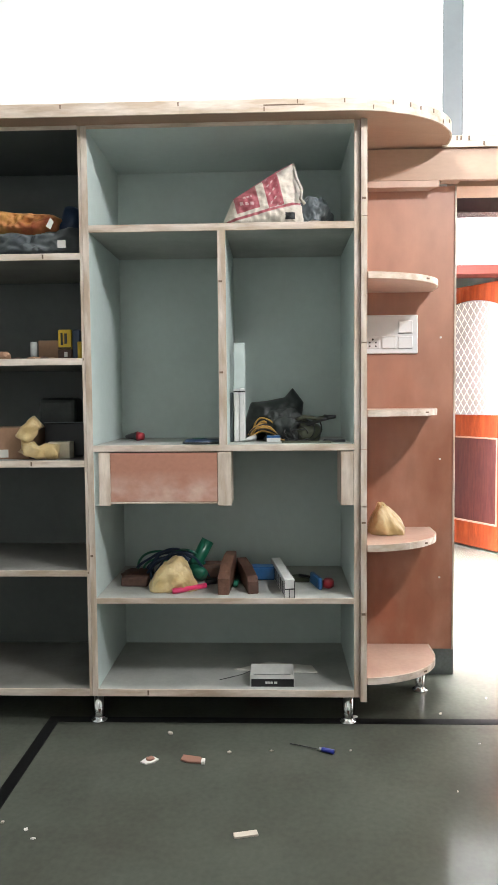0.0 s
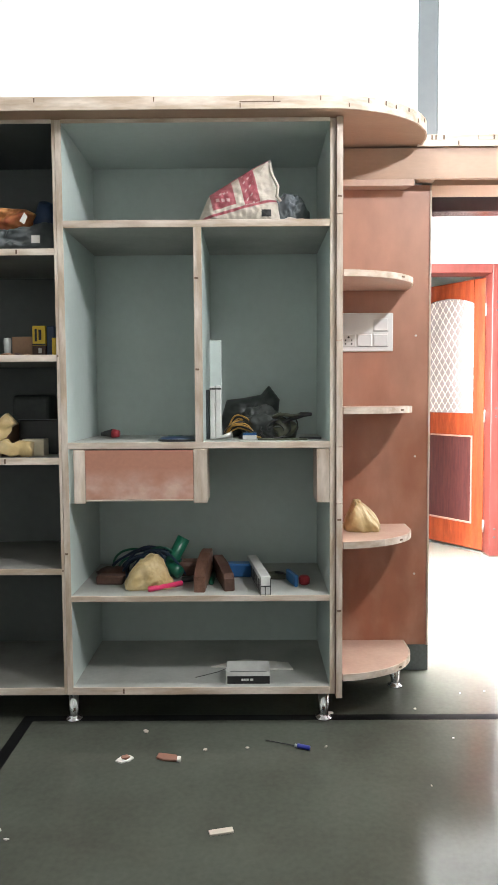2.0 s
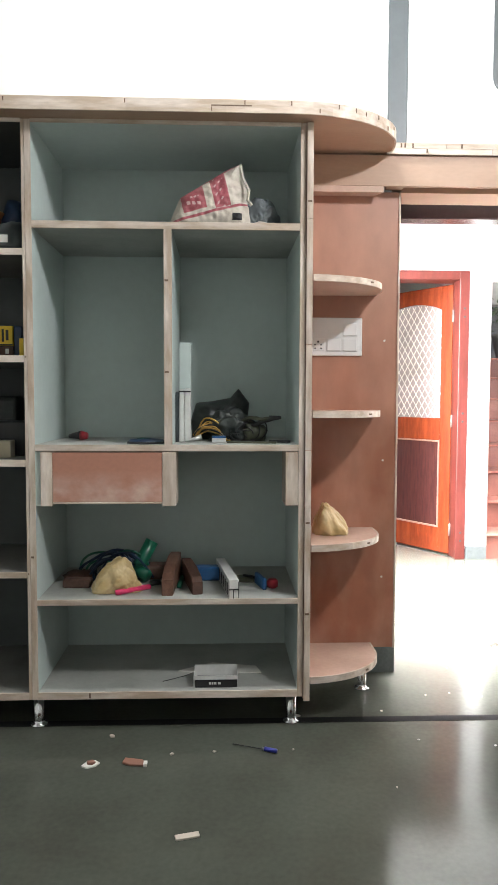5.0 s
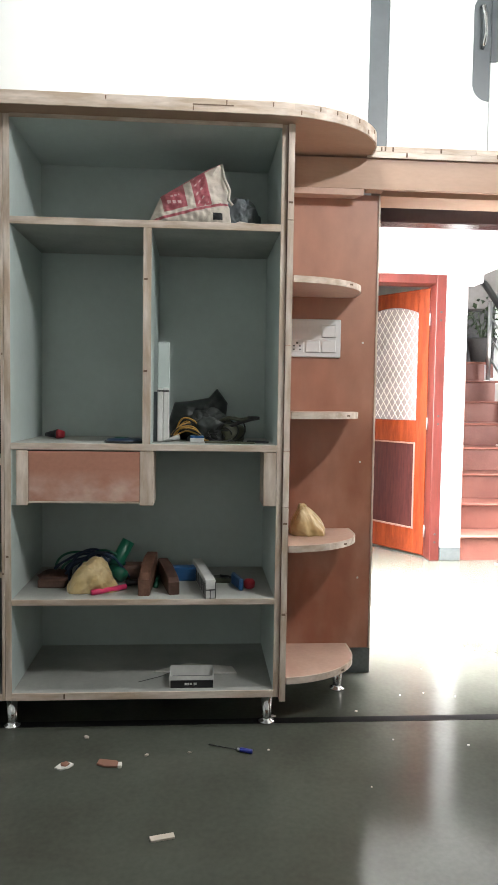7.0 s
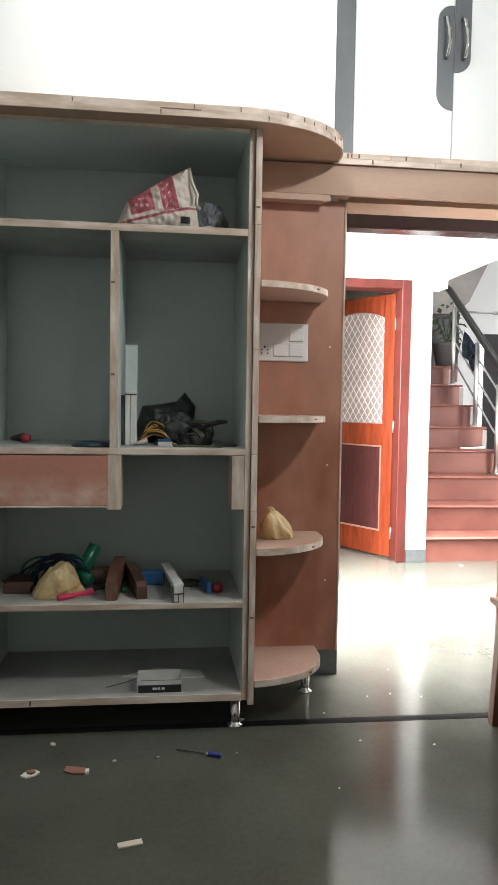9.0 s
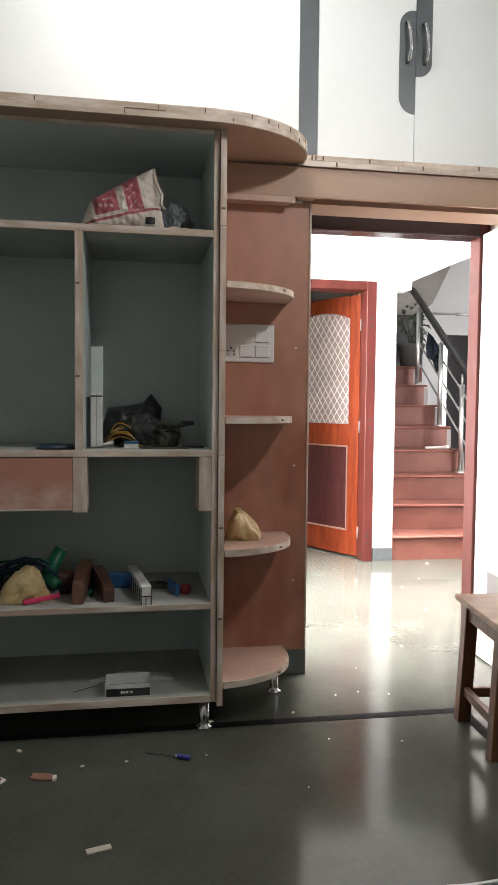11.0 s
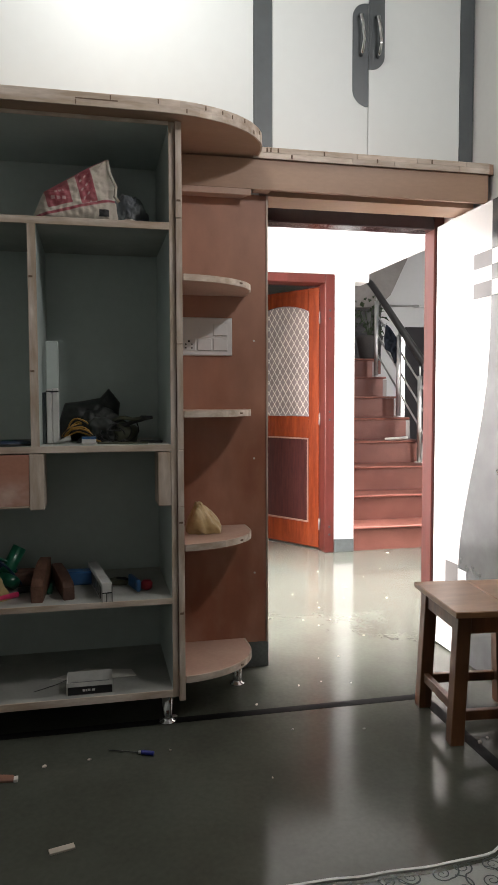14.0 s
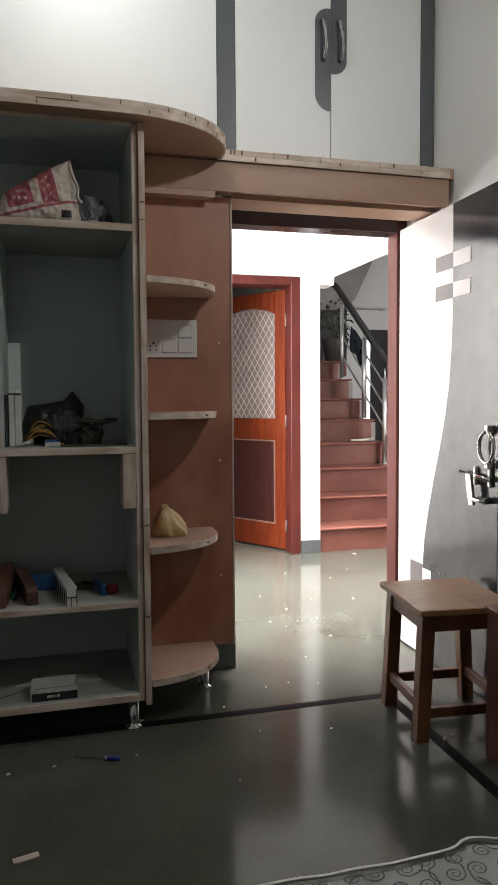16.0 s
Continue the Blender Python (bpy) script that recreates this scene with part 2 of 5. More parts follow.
def crumple(centre, size, amount=0.25, freq=2.2, seed=0, detail=4, flat=True):
    """A crumpled closed bag: a ball pushed in and out, with a flat underside."""
    b = bmesh.new()
    bmesh.ops.create_icosphere(b, subdivisions=detail, radius=1)
    off = Vector((seed * 7.3, seed * 3.1, seed * 5.7))
    for v in b.verts:
        p = v.co.copy()
        ridge = sum((1 - 2 * abs(noise.noise(p * freq * f + off * f))) / f for f in (1.3, 2.6, 5.0, 9.0, 15.0))
        k = 1 + amount * noise.noise(p * freq * 0.8 + off) + amount * 0.38 * ridge
        p *= k
        if flat:
            p.z = max(p.z, -0.55)
        v.co = Vector((centre[0] + p.x * size[0], centre[1] + p.y * size[1], centre[2] + (p.z + (0.55 if flat else 0)) * size[2]))
    return b


def taper(b, x0, z0, h, pinch, lean):
    """Draws a crumpled bag together towards its top and leans it along x."""
    for v in b.verts:
        k = (v.co.z - z0) / h
        v.co.x = x0 + (v.co.x - x0) * (1 - pinch * k) + lean * k
    return b


# ---------------------------------------------------------------- the setting
YF, YB, YP = 2.515, 3.03, 2.86      # cabinet front, wall behind it, plywood back of the corner shelves
XR = 1.69                           # right wall of the room
TOP = 2.126                         # underside of the top board
FAR = 5.19                          # wall across the hall
CEIL = 3.40

solo("floor", box(-2.6, 5.2, -1.9, 9.0, -0.12, 0.0), M_FLOOR, "dusty polished grey green stone floor", "floor", "structure")
for nm, b in (("floor_border_back", box(-0.834, 1.298, 2.546, 2.588, -0.02, 0.0012)),
              ("floor_border_left", box(-0.834, -0.792, -1.5, 2.5455, -0.02, 0.0012)),
              ("floor_border_right", box(1.255, 1.298, -1.5, 2.5455, -0.02, 0.0012))):
    solo(nm, b, M_BLACK, "black granite strip let into the stone floor", "floor strip", "structure")

solo("ceiling", box(-2.6, XR + 0.2, -1.9, 3.27, CEIL, CEIL + 0.12), M_CEIL, "white painted ceiling", "ceiling", "structure")
solo("ceiling_hall", box(-2.6, 4.2, 3.275, FAR + 0.2, CEIL, CEIL + 0.12), M_CEIL, "white painted hall ceiling", "ceiling", "structure")
# wall behind the cabinets with the doorway through it
solo("wall_north", box(-2.6, 0.700, YB, 3.27, 0, CEIL), M_WALL, "white painted wall behind the cabinets", "wall", "structure")
solo("wall_north_head", box(0.700, 1.66, YB, 3.27, 2.04, CEIL), M_WALL, "white painted wall above the doorway", "wall", "structure")
solo("wall_north_end", box(1.66, XR + 0.2, YB, 3.27, 0, CEIL), M_WALL, "white painted wall beside the doorway", "wall", "structure")
solo("wall_east", box(XR, XR + 0.2, -1.9, YB - 0.001, 0, CEIL), M_WALL, "white painted side wall of the room", "wall", "structure")
solo("wall_west", box(-2.75, -2.6, -1.9, FAR, 0, CEIL), M_WALL, "white painted side wall", "wall", "structure")
solo("wall_south", box(-2.6, XR + 0.2, -2.05, -1.9, 0, CEIL), M_WALL, "white painted wall", "wall", "structure")
solo("baseboard", box(0.34, 0.763, YB - 0.014, YB - 0.001, 0, 0.155, 0.002), M_SKIRT, "dark grey stone skirting", "skirting", "structure")

# hall beyond the doorway
solo("wall_hall", box(1.814, 1.975, FAR, FAR + 0.18, 0, CEIL), M_WALL, "bright white hall wall between door and stairs", "wall", "structure")
solo("wall_hall_over_door", box(0.85, 1.814, FAR, FAR + 0.18, 2.115, CEIL), M_WALL, "white hall wall over the wooden door", "wall", "structure")
solo("wall_hall_left", box(-2.6, 0.85, FAR, FAR + 0.18, 0, CEIL), M_WALL, "white hall wall", "wall", "structure")
b = prism([(1.975, 2.062), (2.088, 2.062), (2.088, 2.124), (4.2, 3.047), (4.2, CEIL), (1.975, CEIL)], 0, 0.18)
moved(b, Matrix.Translation((0, FAR + 0.18, 0)) @ Matrix.Rotation(radians(90), 4, "X"))
solo("wall_hall_over_stairs", b, M_WALL, "white wall with a sloping edge over the stairs", "wall", "structure")
solo("wall_hall_east", box(4.0, 4.2, 3.275, FAR, 0, CEIL), M_WALL, "white hall end wall", "wall", "structure")
solo("baseboard_hall", box(1.815, 1.974, FAR - 0.014, FAR - 0.001, 0, 0.10, 0.002), M_SKIRT, "grey stone skirting under the white wall", "skirting", "structure")
# stairwell
solo("wall_stairs_left", box(1.79, 1.973, FAR + 0.181, 8.2, 0, 4.6), M_WALL, "white stairwell wall", "wall", "structure")
solo("wall_stairs_back", box(1.985, 5.2, 8.2, 8.35, 0, 4.6), M_WALL, "grey white stairwell back wall", "wall", "structure")
solo("wall_stairs_right", box(5.05, 5.2, FAR + 0.181, 8.2, 0, 4.6), M_WALL, "white wall beyond the stairs", "wall", "structure")
solo("ceiling_stairs", box(1.80, 5.2, FAR + 0.18, 8.35, 4.6, 4.72), M_CEIL, "white stairwell ceiling", "ceiling", "structure")
solo("slate_panel", box(2.3, 3.43, 8.15, 8.199, 1.6, 3.2), M_DARKSTONE, "dark slate cladding behind the landing", "wall", "structure")


def upright(outline, y0, y1, bevel=0.0):
    """Extrude an outline of (x, z) from y0 to y1."""
    return moved(prism(outline, 0, y1 - y0, bevel), Matrix.Translation((0, y1, 0)) @ Matrix.Rotation(radians(90), 4, "X"))


def sideways(outline, x0, x1, bevel=0.0):
    """Extrude an outline of (y, z) from x0 to x1."""
    return moved(prism(outline, x0, x1, bevel), Matrix(((0, 0, 1, 0), (1, 0, 0, 0), (0, 1, 0, 0), (0, 0, 0, 1))))


def arc(cx, cy, a, b, deg0, deg1, n=24):
    return [(cx + a * math.cos(radians(deg0 + (deg1 - deg0) * i / n)), cy + b * math.sin(radians(deg0 + (deg1 - deg0) * i / n))) for i in range(n + 1)]


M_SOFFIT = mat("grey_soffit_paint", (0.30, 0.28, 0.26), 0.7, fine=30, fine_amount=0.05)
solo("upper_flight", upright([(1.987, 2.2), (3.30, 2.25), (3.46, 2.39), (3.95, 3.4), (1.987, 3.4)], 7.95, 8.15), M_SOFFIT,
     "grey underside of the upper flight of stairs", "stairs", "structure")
solo("doorway_stairs", box(3.76, 4.9, 8.185, 8.199, 0, 2.05), M_DARKDOOR, "dark doorway behind the stairs", "doorway", "structure")
# dim room behind the wooden door
M_DIM = mat("dim_room_paint", (0.55, 0.56, 0.55), 0.7, fine_amount=0.02)
solo("wall_far_room", box(-0.6, 1.785, 7.9, 8.05, 0, CEIL), M_DIM, "grey wall of the room behind the wooden door", "wall", "structure")
solo("wall_far_room_side", box(-0.75, -0.6, FAR + 0.18, 8.05, 0, CEIL), M_DIM, "grey side wall of the far room", "wall", "structure")
solo("ceiling_far_room", box(-0.6, 1.785, FAR + 0.181, 7.9, 2.75, 2.87), M_DIM, "grey ceiling of the far room", "ceiling", "structure")


# ---------------------------------------------------------------- doors
def near_door():
    d = thing("door_1", (1.60, YB, 0), "open white and black laminate door in a red brown frame", "door", kind="structure")
    fr = part("door_frame", box(1.608, 1.6595, 3.166, 3.268, 0, 2.039, 0.004), M_FRAME, d, "red brown painted jamb")
    part("lintel", box(0.7605, 1.6075, 3.166, 3.268, 1.972, 2.039, 0.004), M_FRAME_SHADE, fr)
    part("jamb", box(0.7005, 0.760, YB + 0.03, 3.268, 0, 2.039, 0.004), M_FRAME, fr)
    x0 = 1.62
    leaf = part("door_leaf", box(x0, x0 + 0.034, 2.345, 3.163, 0.008, 1.985, 0.002), M_LEAFW, d, "white laminate leaf with a black curved inlay")
    edge = [(2.681, 1.983), (2.679, 1.85), (2.676, 1.66), (2.678, 1.52), (2.685, 1.38), (2.70, 1.24), (2.732, 1.10), (2.777, 0.954), (2.822, 0.826), (2.868, 0.68), (2.903, 0.54), (2.914, 0.43), (2.914, 0.01)]
    part("black_inlay", sideways([(2.347, 0.01), (2.347, 1.983)] + edge, x0 - 0.0025, x0 - 0.0004), M_LEAFB, leaf, "black laminate with a curved edge")
    for r in range(3):
        z = 1.785 - r * 0.062
        if r % 2 == 0:
            part("grey_square", box(x0 - 0.0045, x0 - 0.0028, 2.674, 2.674 + 0.142, z - 0.062, z), M_LEAFG, leaf)
            part("white_square", box(x0 - 0.0045, x0 - 0.0028, 2.674 - 0.129, 2.6735, z - 0.062, z), M_LEAFW, leaf)
    part("grey_square", box(x0 - 0.0045, x0 - 0.0028, 2.9155, 3.03, 0.32, 0.43), M_LEAFG, leaf)
    part("white_square", box(x0 - 0.0045, x0 - 0.0028, 2.84, 2.914, 0.30, 0.415), M_LEAFW, leaf)
    # pull handle: an oval loop on two lugs
    pts = [(x0 - 0.028, 2.388 + 0.048 * math.sin(a), 0.995 + 0.060 * math.cos(a)) for a in [i * 2 * math.pi / 24 for i in range(25)]]
    h = part("pull_handle", tube(pts, 0.0075, 8, axis=(1, 0, 0)), M_CHROME, leaf, "oval chrome pull handle", True)
    for z in (1.066, 0.926):
        part("lug", box(x0 - 0.03, x0 - 0.0026, 2.375, 2.401, z - 0.013, z + 0.013, 0.003), M_STEEL, h)
    # sliding latch
    latch = part("latch", tube([(x0 - 0.022, 2.575, 0.885), (x0 - 0.022, 2.370, 0.872)], 0.009, 10), M_CHROME, leaf, "chrome sliding door latch", True)
    for y in (2.485, 2.388):
        part("bracket", box(x0 - 0.016, x0 - 0.0026, y - 0.009, y + 0.009, 0.842, 0.914, 0.004), M_STEEL, latch)
    hasp = sideways([(2.515, 0.885), (2.475, 0.885), (2.460, 0.80), (2.455, 0.765), (2.485, 0.76), (2.495, 0.80)], x0 - 0.040, x0 - 0.028, 0.002)
    part("hasp", hasp, M_STEEL, latch)
    part("staple", tube([(x0 - 0.003, 2.445, 0.79), (x0 - 0.05, 2.445, 0.79), (x0 - 0.05, 2.395, 0.79), (x0 - 0.003, 2.395, 0.79)], 0.008, 8), M_STEEL, latch)
    part("keeper", box(x0 - 0.03, x0 - 0.003, 2.380, 2.450, 0.778, 0.802, 0.004), M_LEAFB, latch)


near_door()


def far_door():
    d = thing("door_2", (1.74, FAR, 0), "half-open polished wooden door with a lattice panel", "door", kind="structure")
    fr = part("door_frame", box(1.748, 1.822, FAR - 0.02, FAR + 0.16, 0, 2.11, 0.004), M_FRAME, d, "red brown painted door frame")
    part("head", box(0.93, 1.7475, FAR - 0.02, FAR + 0.16, 2.045, 2.11, 0.004), M_FRAME, fr)
    part("jamb", box(0.855, 0.9295, FAR - 0.02, FAR + 0.16, 0, 2.11, 0.004), M_FRAME, fr)
    for z in (0.14, 0.20, 1.02, 1.08, 1.78, 1.84):
        part("screw_hole", tube([(1.785, FAR - 0.0225, z), (1.785, FAR - 0.0195, z)], 0.009, 8), M_GAP, fr)
    # leaf, built flat from its hinge along -x, then swung
    hinge = Vector((1.742, FAR + 0.12, 0))
    W, T = 0.80, 0.036
    rings = []

    def bar(name, u0, u1, z0, z1, m, t0=0.0, t1=T, bev=0.003, parent=None):
        b = box(-u1, -u0, t0, t1, z0, z1, bev)
        rings.append(part(name, moved(b, swing), m, parent or leaf))
        return rings[-1]

    swing = Matrix.Translation(hinge) @ Matrix.Rotation(radians(-58), 4, "Z")
    b = box(-0.105, 0.0, 0, T, 0.012, 2.035, 0.003)
    leaf = part("door_leaf", moved(b, swing), M_TEAK, d, "orange brown polished timber leaf")
    bar("stile", W - 0.105, W, 0.012, 2.035, M_TEAK)
    bar("bottom_rail", 0.1055, W - 0.1055, 0.012, 0.20, M_TEAK)
    bar("middle_rail", 0.1055, W - 0.1055, 0.87, 1.04, M_TEAK)
    top = [(-0.1055, 2.035), (-0.1055, 1.86)] + [(-(0.1055 + (W - 0.211) * i / 16), 1.86 + 0.06 * math.sin(math.pi * i / 16) ** 0.8) for i in range(1, 16)] + [(-(W - 0.1055), 1.86), (-(W - 0.1055), 2.035)]
    b = upright(top, 0, T)
    part("top_rail", moved(b, swing), M_TEAK, leaf)
    bar("panel", 0.106, W - 0.106, 0.2005, 0.8695, M_TEAKD, 0.010, T - 0.010, 0.0)
    # light bead round the lower panel
    for q in ((0.106, 0.118, 0.2005, 0.8695), (0.118, W - 0.118, 0.2005, 0.212), (0.118, W - 0.118, 0.858, 0.8695)):
        bar("bead", *q, M_BEAD, -0.002, 0.009, 0.0)
    net = part("net", moved(box(-(W - 0.106), -0.106, 0.016, 0.019, 1.0405, 1.92), swing), M_NET, leaf, "fine grey net")
    # lattice of crossing flat bars
    lat = None
    lo, hi, zl, zh = 0.108, W - 0.108, 1.042, 1.915
    step, ht = 0.062, 0.088
    for sgn in (1, -1):
        k = -30
        while k < 40:
            pts = []
            u = lo
            while u <= hi + 1e-6:
                z = zl + sgn * (u - lo) / step * ht + k * ht
                if zl <= z <= zh - 0.0 * u and z < 1.86 + 0.058 * math.sin(math.pi * (u - lo) / (hi - lo)):
                    pts.append((-u, 0.008 + 0.003 * sgn, z))
                u += 0.01
            if len(pts) > 1:
                lat = tube([pts[0], pts[-1]], 0.0029, 4, lat)
            k += 1
    part("lattice", moved(lat, swing), M_MESH, leaf, "cream diamond lattice")
    for z in (0.2, 1.02, 1.80):
        part("hinge", tube([(1.744, FAR + 0.105, z - 0.045), (1.744, FAR + 0.105, z + 0.045)], 0.007, 8), M_HINGE, fr, "steel butt hinge", True)
    d.location.x -= 0.012


far_door()


# ---------------------------------------------------------------- stairs
def stairs():
    st = thing("staircase", (2.46, FAR, 0), "red granite stairs rising from the hall", "stairs", kind="structure")
    go, y0 = 0.28, 5.17
    tops = [0.0, 0.19, 0.393, 0.6, 0.8, 1.0, 1.2, 1.4, 1.6]
    rise = 0.2
    for n in range(1, 9):
        y = y0 + go * (n - 1)
        deep = go if n < 8 else 1.02
        step = part("step", box(1.99, 2.93, y + 0.022, y + deep + 0.02, tops[n - 1], tops[n] - 0.0215), M_STAIR, st)
        part("tread", box(1.988, 2.955, y, y + deep + 0.021, tops[n] - 0.021, tops[n], 0.004), M_STAIR, step, "polished red granite tread")
        part("nosing", tube([(1.989, y + 0.003, tops[n] - 0.0105), (2.955, y + 0.003, tops[n] - 0.0105)], 0.0095, 8), M_STAIRE, step, "", True)
    part("landing", box(2.956, 3.14, y0 + go * 7 + 0.3, 8.14, rise * 8 - 0.15, rise * 8), M_STAIR, st, "red granite landing")
    # white string wall under the outer edge
    outline = [(y0 + 0.3, 0.0), (y0 + 0.3, 0.18)]
    for n in range(2, 9):
        outline += [(y0 + go * (n - 1) + 0.03, rise * (n - 1) - 0.03), (y0 + go * (n - 1) + 0.03, rise * n - 0.03)]
    outline += [(8.19, 1.57), (8.19, 0.0)]
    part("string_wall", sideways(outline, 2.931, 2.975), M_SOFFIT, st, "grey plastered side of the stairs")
    st.location.x -= 0.012


stairs()


def railing():
    r = thing("stair_railing", (2.90, 5.85, 0.6), "steel stair railing with a black handrail", "railing")
    x = 2.90
    slope = 0.2 / 0.28
    for y, z in ((5.96, 0.6), (6.42, 1.0), (6.98, 1.4)):
        p = part("post", tube([(x, y, z), (x, y, z + 0.78)], 0.021, 12), M_STEEL, r, "brushed steel post", True)
        part("spigot", tube([(x, y, z + 0.78), (x, y, z + 0.87)], 0.009, 8), M_STEEL, p, "", True)
        part("base_plate", lathe([(0.045, z), (0.045, z + 0.006), (0.02, z + 0.012)], x, y), M_STEEL, p)
    part("flat_post", box(x + 0.035, x + 0.075, 6.44, 6.455, 1.0, 1.82, 0.002), M_STEEL, r)
    for h in (0.22, 0.42, 0.62):
        part("rail", tube([(x + 0.02, 5.3, 0.6 + h - 0.56 * slope), (x + 0.02, 7.05, 1.4 + h + 0.07 * slope)], 0.009, 8), M_STEEL, r, "", True)
    part("handrail", tube([(x, 5.3, 1.47 - 0.56 * slope), (x, 5.86, 1.47), (x, 7.13, 2.38), (x - 0.02, 7.25, 2.44)], 0.034, 12), M_DARKRAIL, r, "black moulded handrail", True)
    r.location.x -= 0.012


railing()


# ---------------------------------------------------------------- loft cupboard over the doorway
def loft():
    y0, y1 = 2.972, 2.992
    c = thing("loft_cupboard", (1.0, 2.98, 2.166), "white laminate loft cupboard with grey inlays", "cupboard")
    part("backing", box(-2.59, XR - 0.002, 2.993, YB - 0.002, 2.166, 3.39), M_LOFT, c)
    part("panel", box(-2.59, 0.6895, y0, y1, 2.166, 3.39, 0.001), M_LOFT, c, "plain white laminate panel")
    part("stile", box(0.690, 0.769, y0 - 0.002, y1, 2.166, 3.39, 0.001), M_LOFTDARK, c, "dark grey upright strip")
    part("stile", box(1.622, XR - 0.003, y0 - 0.002, y1, 2.166, 3.39, 0.001), M_LOFTDARK, c, "dark grey upright strip")
    d1 = part("door", box(0.7705, 1.1925, y0, y1, 2.168, 3.388, 0.0015), M_LOFT, c, "white laminate loft door")
    d2 = part("door", box(1.1945, 1.6205, y0, y1, 2.168, 3.388, 0.0015), M_LOFT, c, "white laminate loft door")
    xl, xm, xr = 1.121, 1.1925, 1.266
    zb, zt, zr = 2.425, 2.852, 2.582
    left = [(xm, zb)] + [(xl + 0.07 - 0.07 * math.sin(radians(a)), zb + 0.07 - 0.07 * math.cos(radians(a))) for a in range(0, 91, 9)]
    left += [(xl + 0.06 - 0.06 * math.cos(radians(a)), zt - 0.06 + 0.06 * math.sin(radians(a))) for a in range(0, 91, 9)] + [(xm, zt)]
    part("grey_inlay", upright(left, y0 - 0.003, y0 - 0.0003), M_LOFTDARK, d1, "rounded dark grey inlay")
    right = [(1.1945, zr)] + [(xr - 0.06 + 0.06 * math.sin(radians(a)), zr + 0.06 - 0.06 * math.cos(radians(a))) for a in range(0, 91, 9)]
    right += [(xr, 3.385), (1.1945, 3.385)]
    part("grey_inlay", upright(right, y0 - 0.003, y0 - 0.0003), M_LOFTDARK, d2, "rounded dark grey inlay")
    for x, dd, s in ((1.159, d1, 1), (1.235, d2, 1)):
        pts = [(x - 0.008, y0 - 0.003, 2.80), (x - 0.008, y0 - 0.028, 2.79), (x, y0 - 0.032, 2.74), (x + 0.002, y0 - 0.032, 2.69), (x - 0.002, y0 - 0.028, 2.645), (x - 0.002, y0 - 0.003, 2.635)]
        part("handle", tube(pts, 0.008, 8), M_CHROME, dd, "chrome bow handle", True)


loft()


# ---------------------------------------------------------------- cabinets
def lipped(name, x0, x1, y0, y1, z0, z1, parent, along="x", face=None, edge_marks=()):
    """A board in laminate with a pine strip along its front edge."""
    b = part(name, box(x0, x1, y0 + 0.006, y1, z0, z1), face or M_LAM, parent)
    part("lipping", box(x0, x1, y0, y0 + 0.0058, z0 - 0.0004, z1 + 0.0004, 0.0008), M_PINE if along == "x" else M_PINEV, b, "raw pine edge strip")
    for p in edge_marks:
        if along == "x":
            part("knot", box(p, p + 0.006, y0 - 0.0006, y0 + 0.002, z0 + 0.004, z1 - 0.003), M_KNOT, b)
        else:
            part("knot", box(x0 + 0.003, (x0 + x1) / 2 + 0.002, y0 - 0.0006, y0 + 0.002, p, p + 0.007), M_KNOT, b)
    return b


def leg(x, y, z1, parent):
    b = lathe([(0.030, 0.0), (0.030, 0.005), (0.019, 0.009), (0.018, 0.02), (0.018, z1)], x, y, 18)
    part("leg", b, M_CHROME, parent, "round steel furniture leg", True)


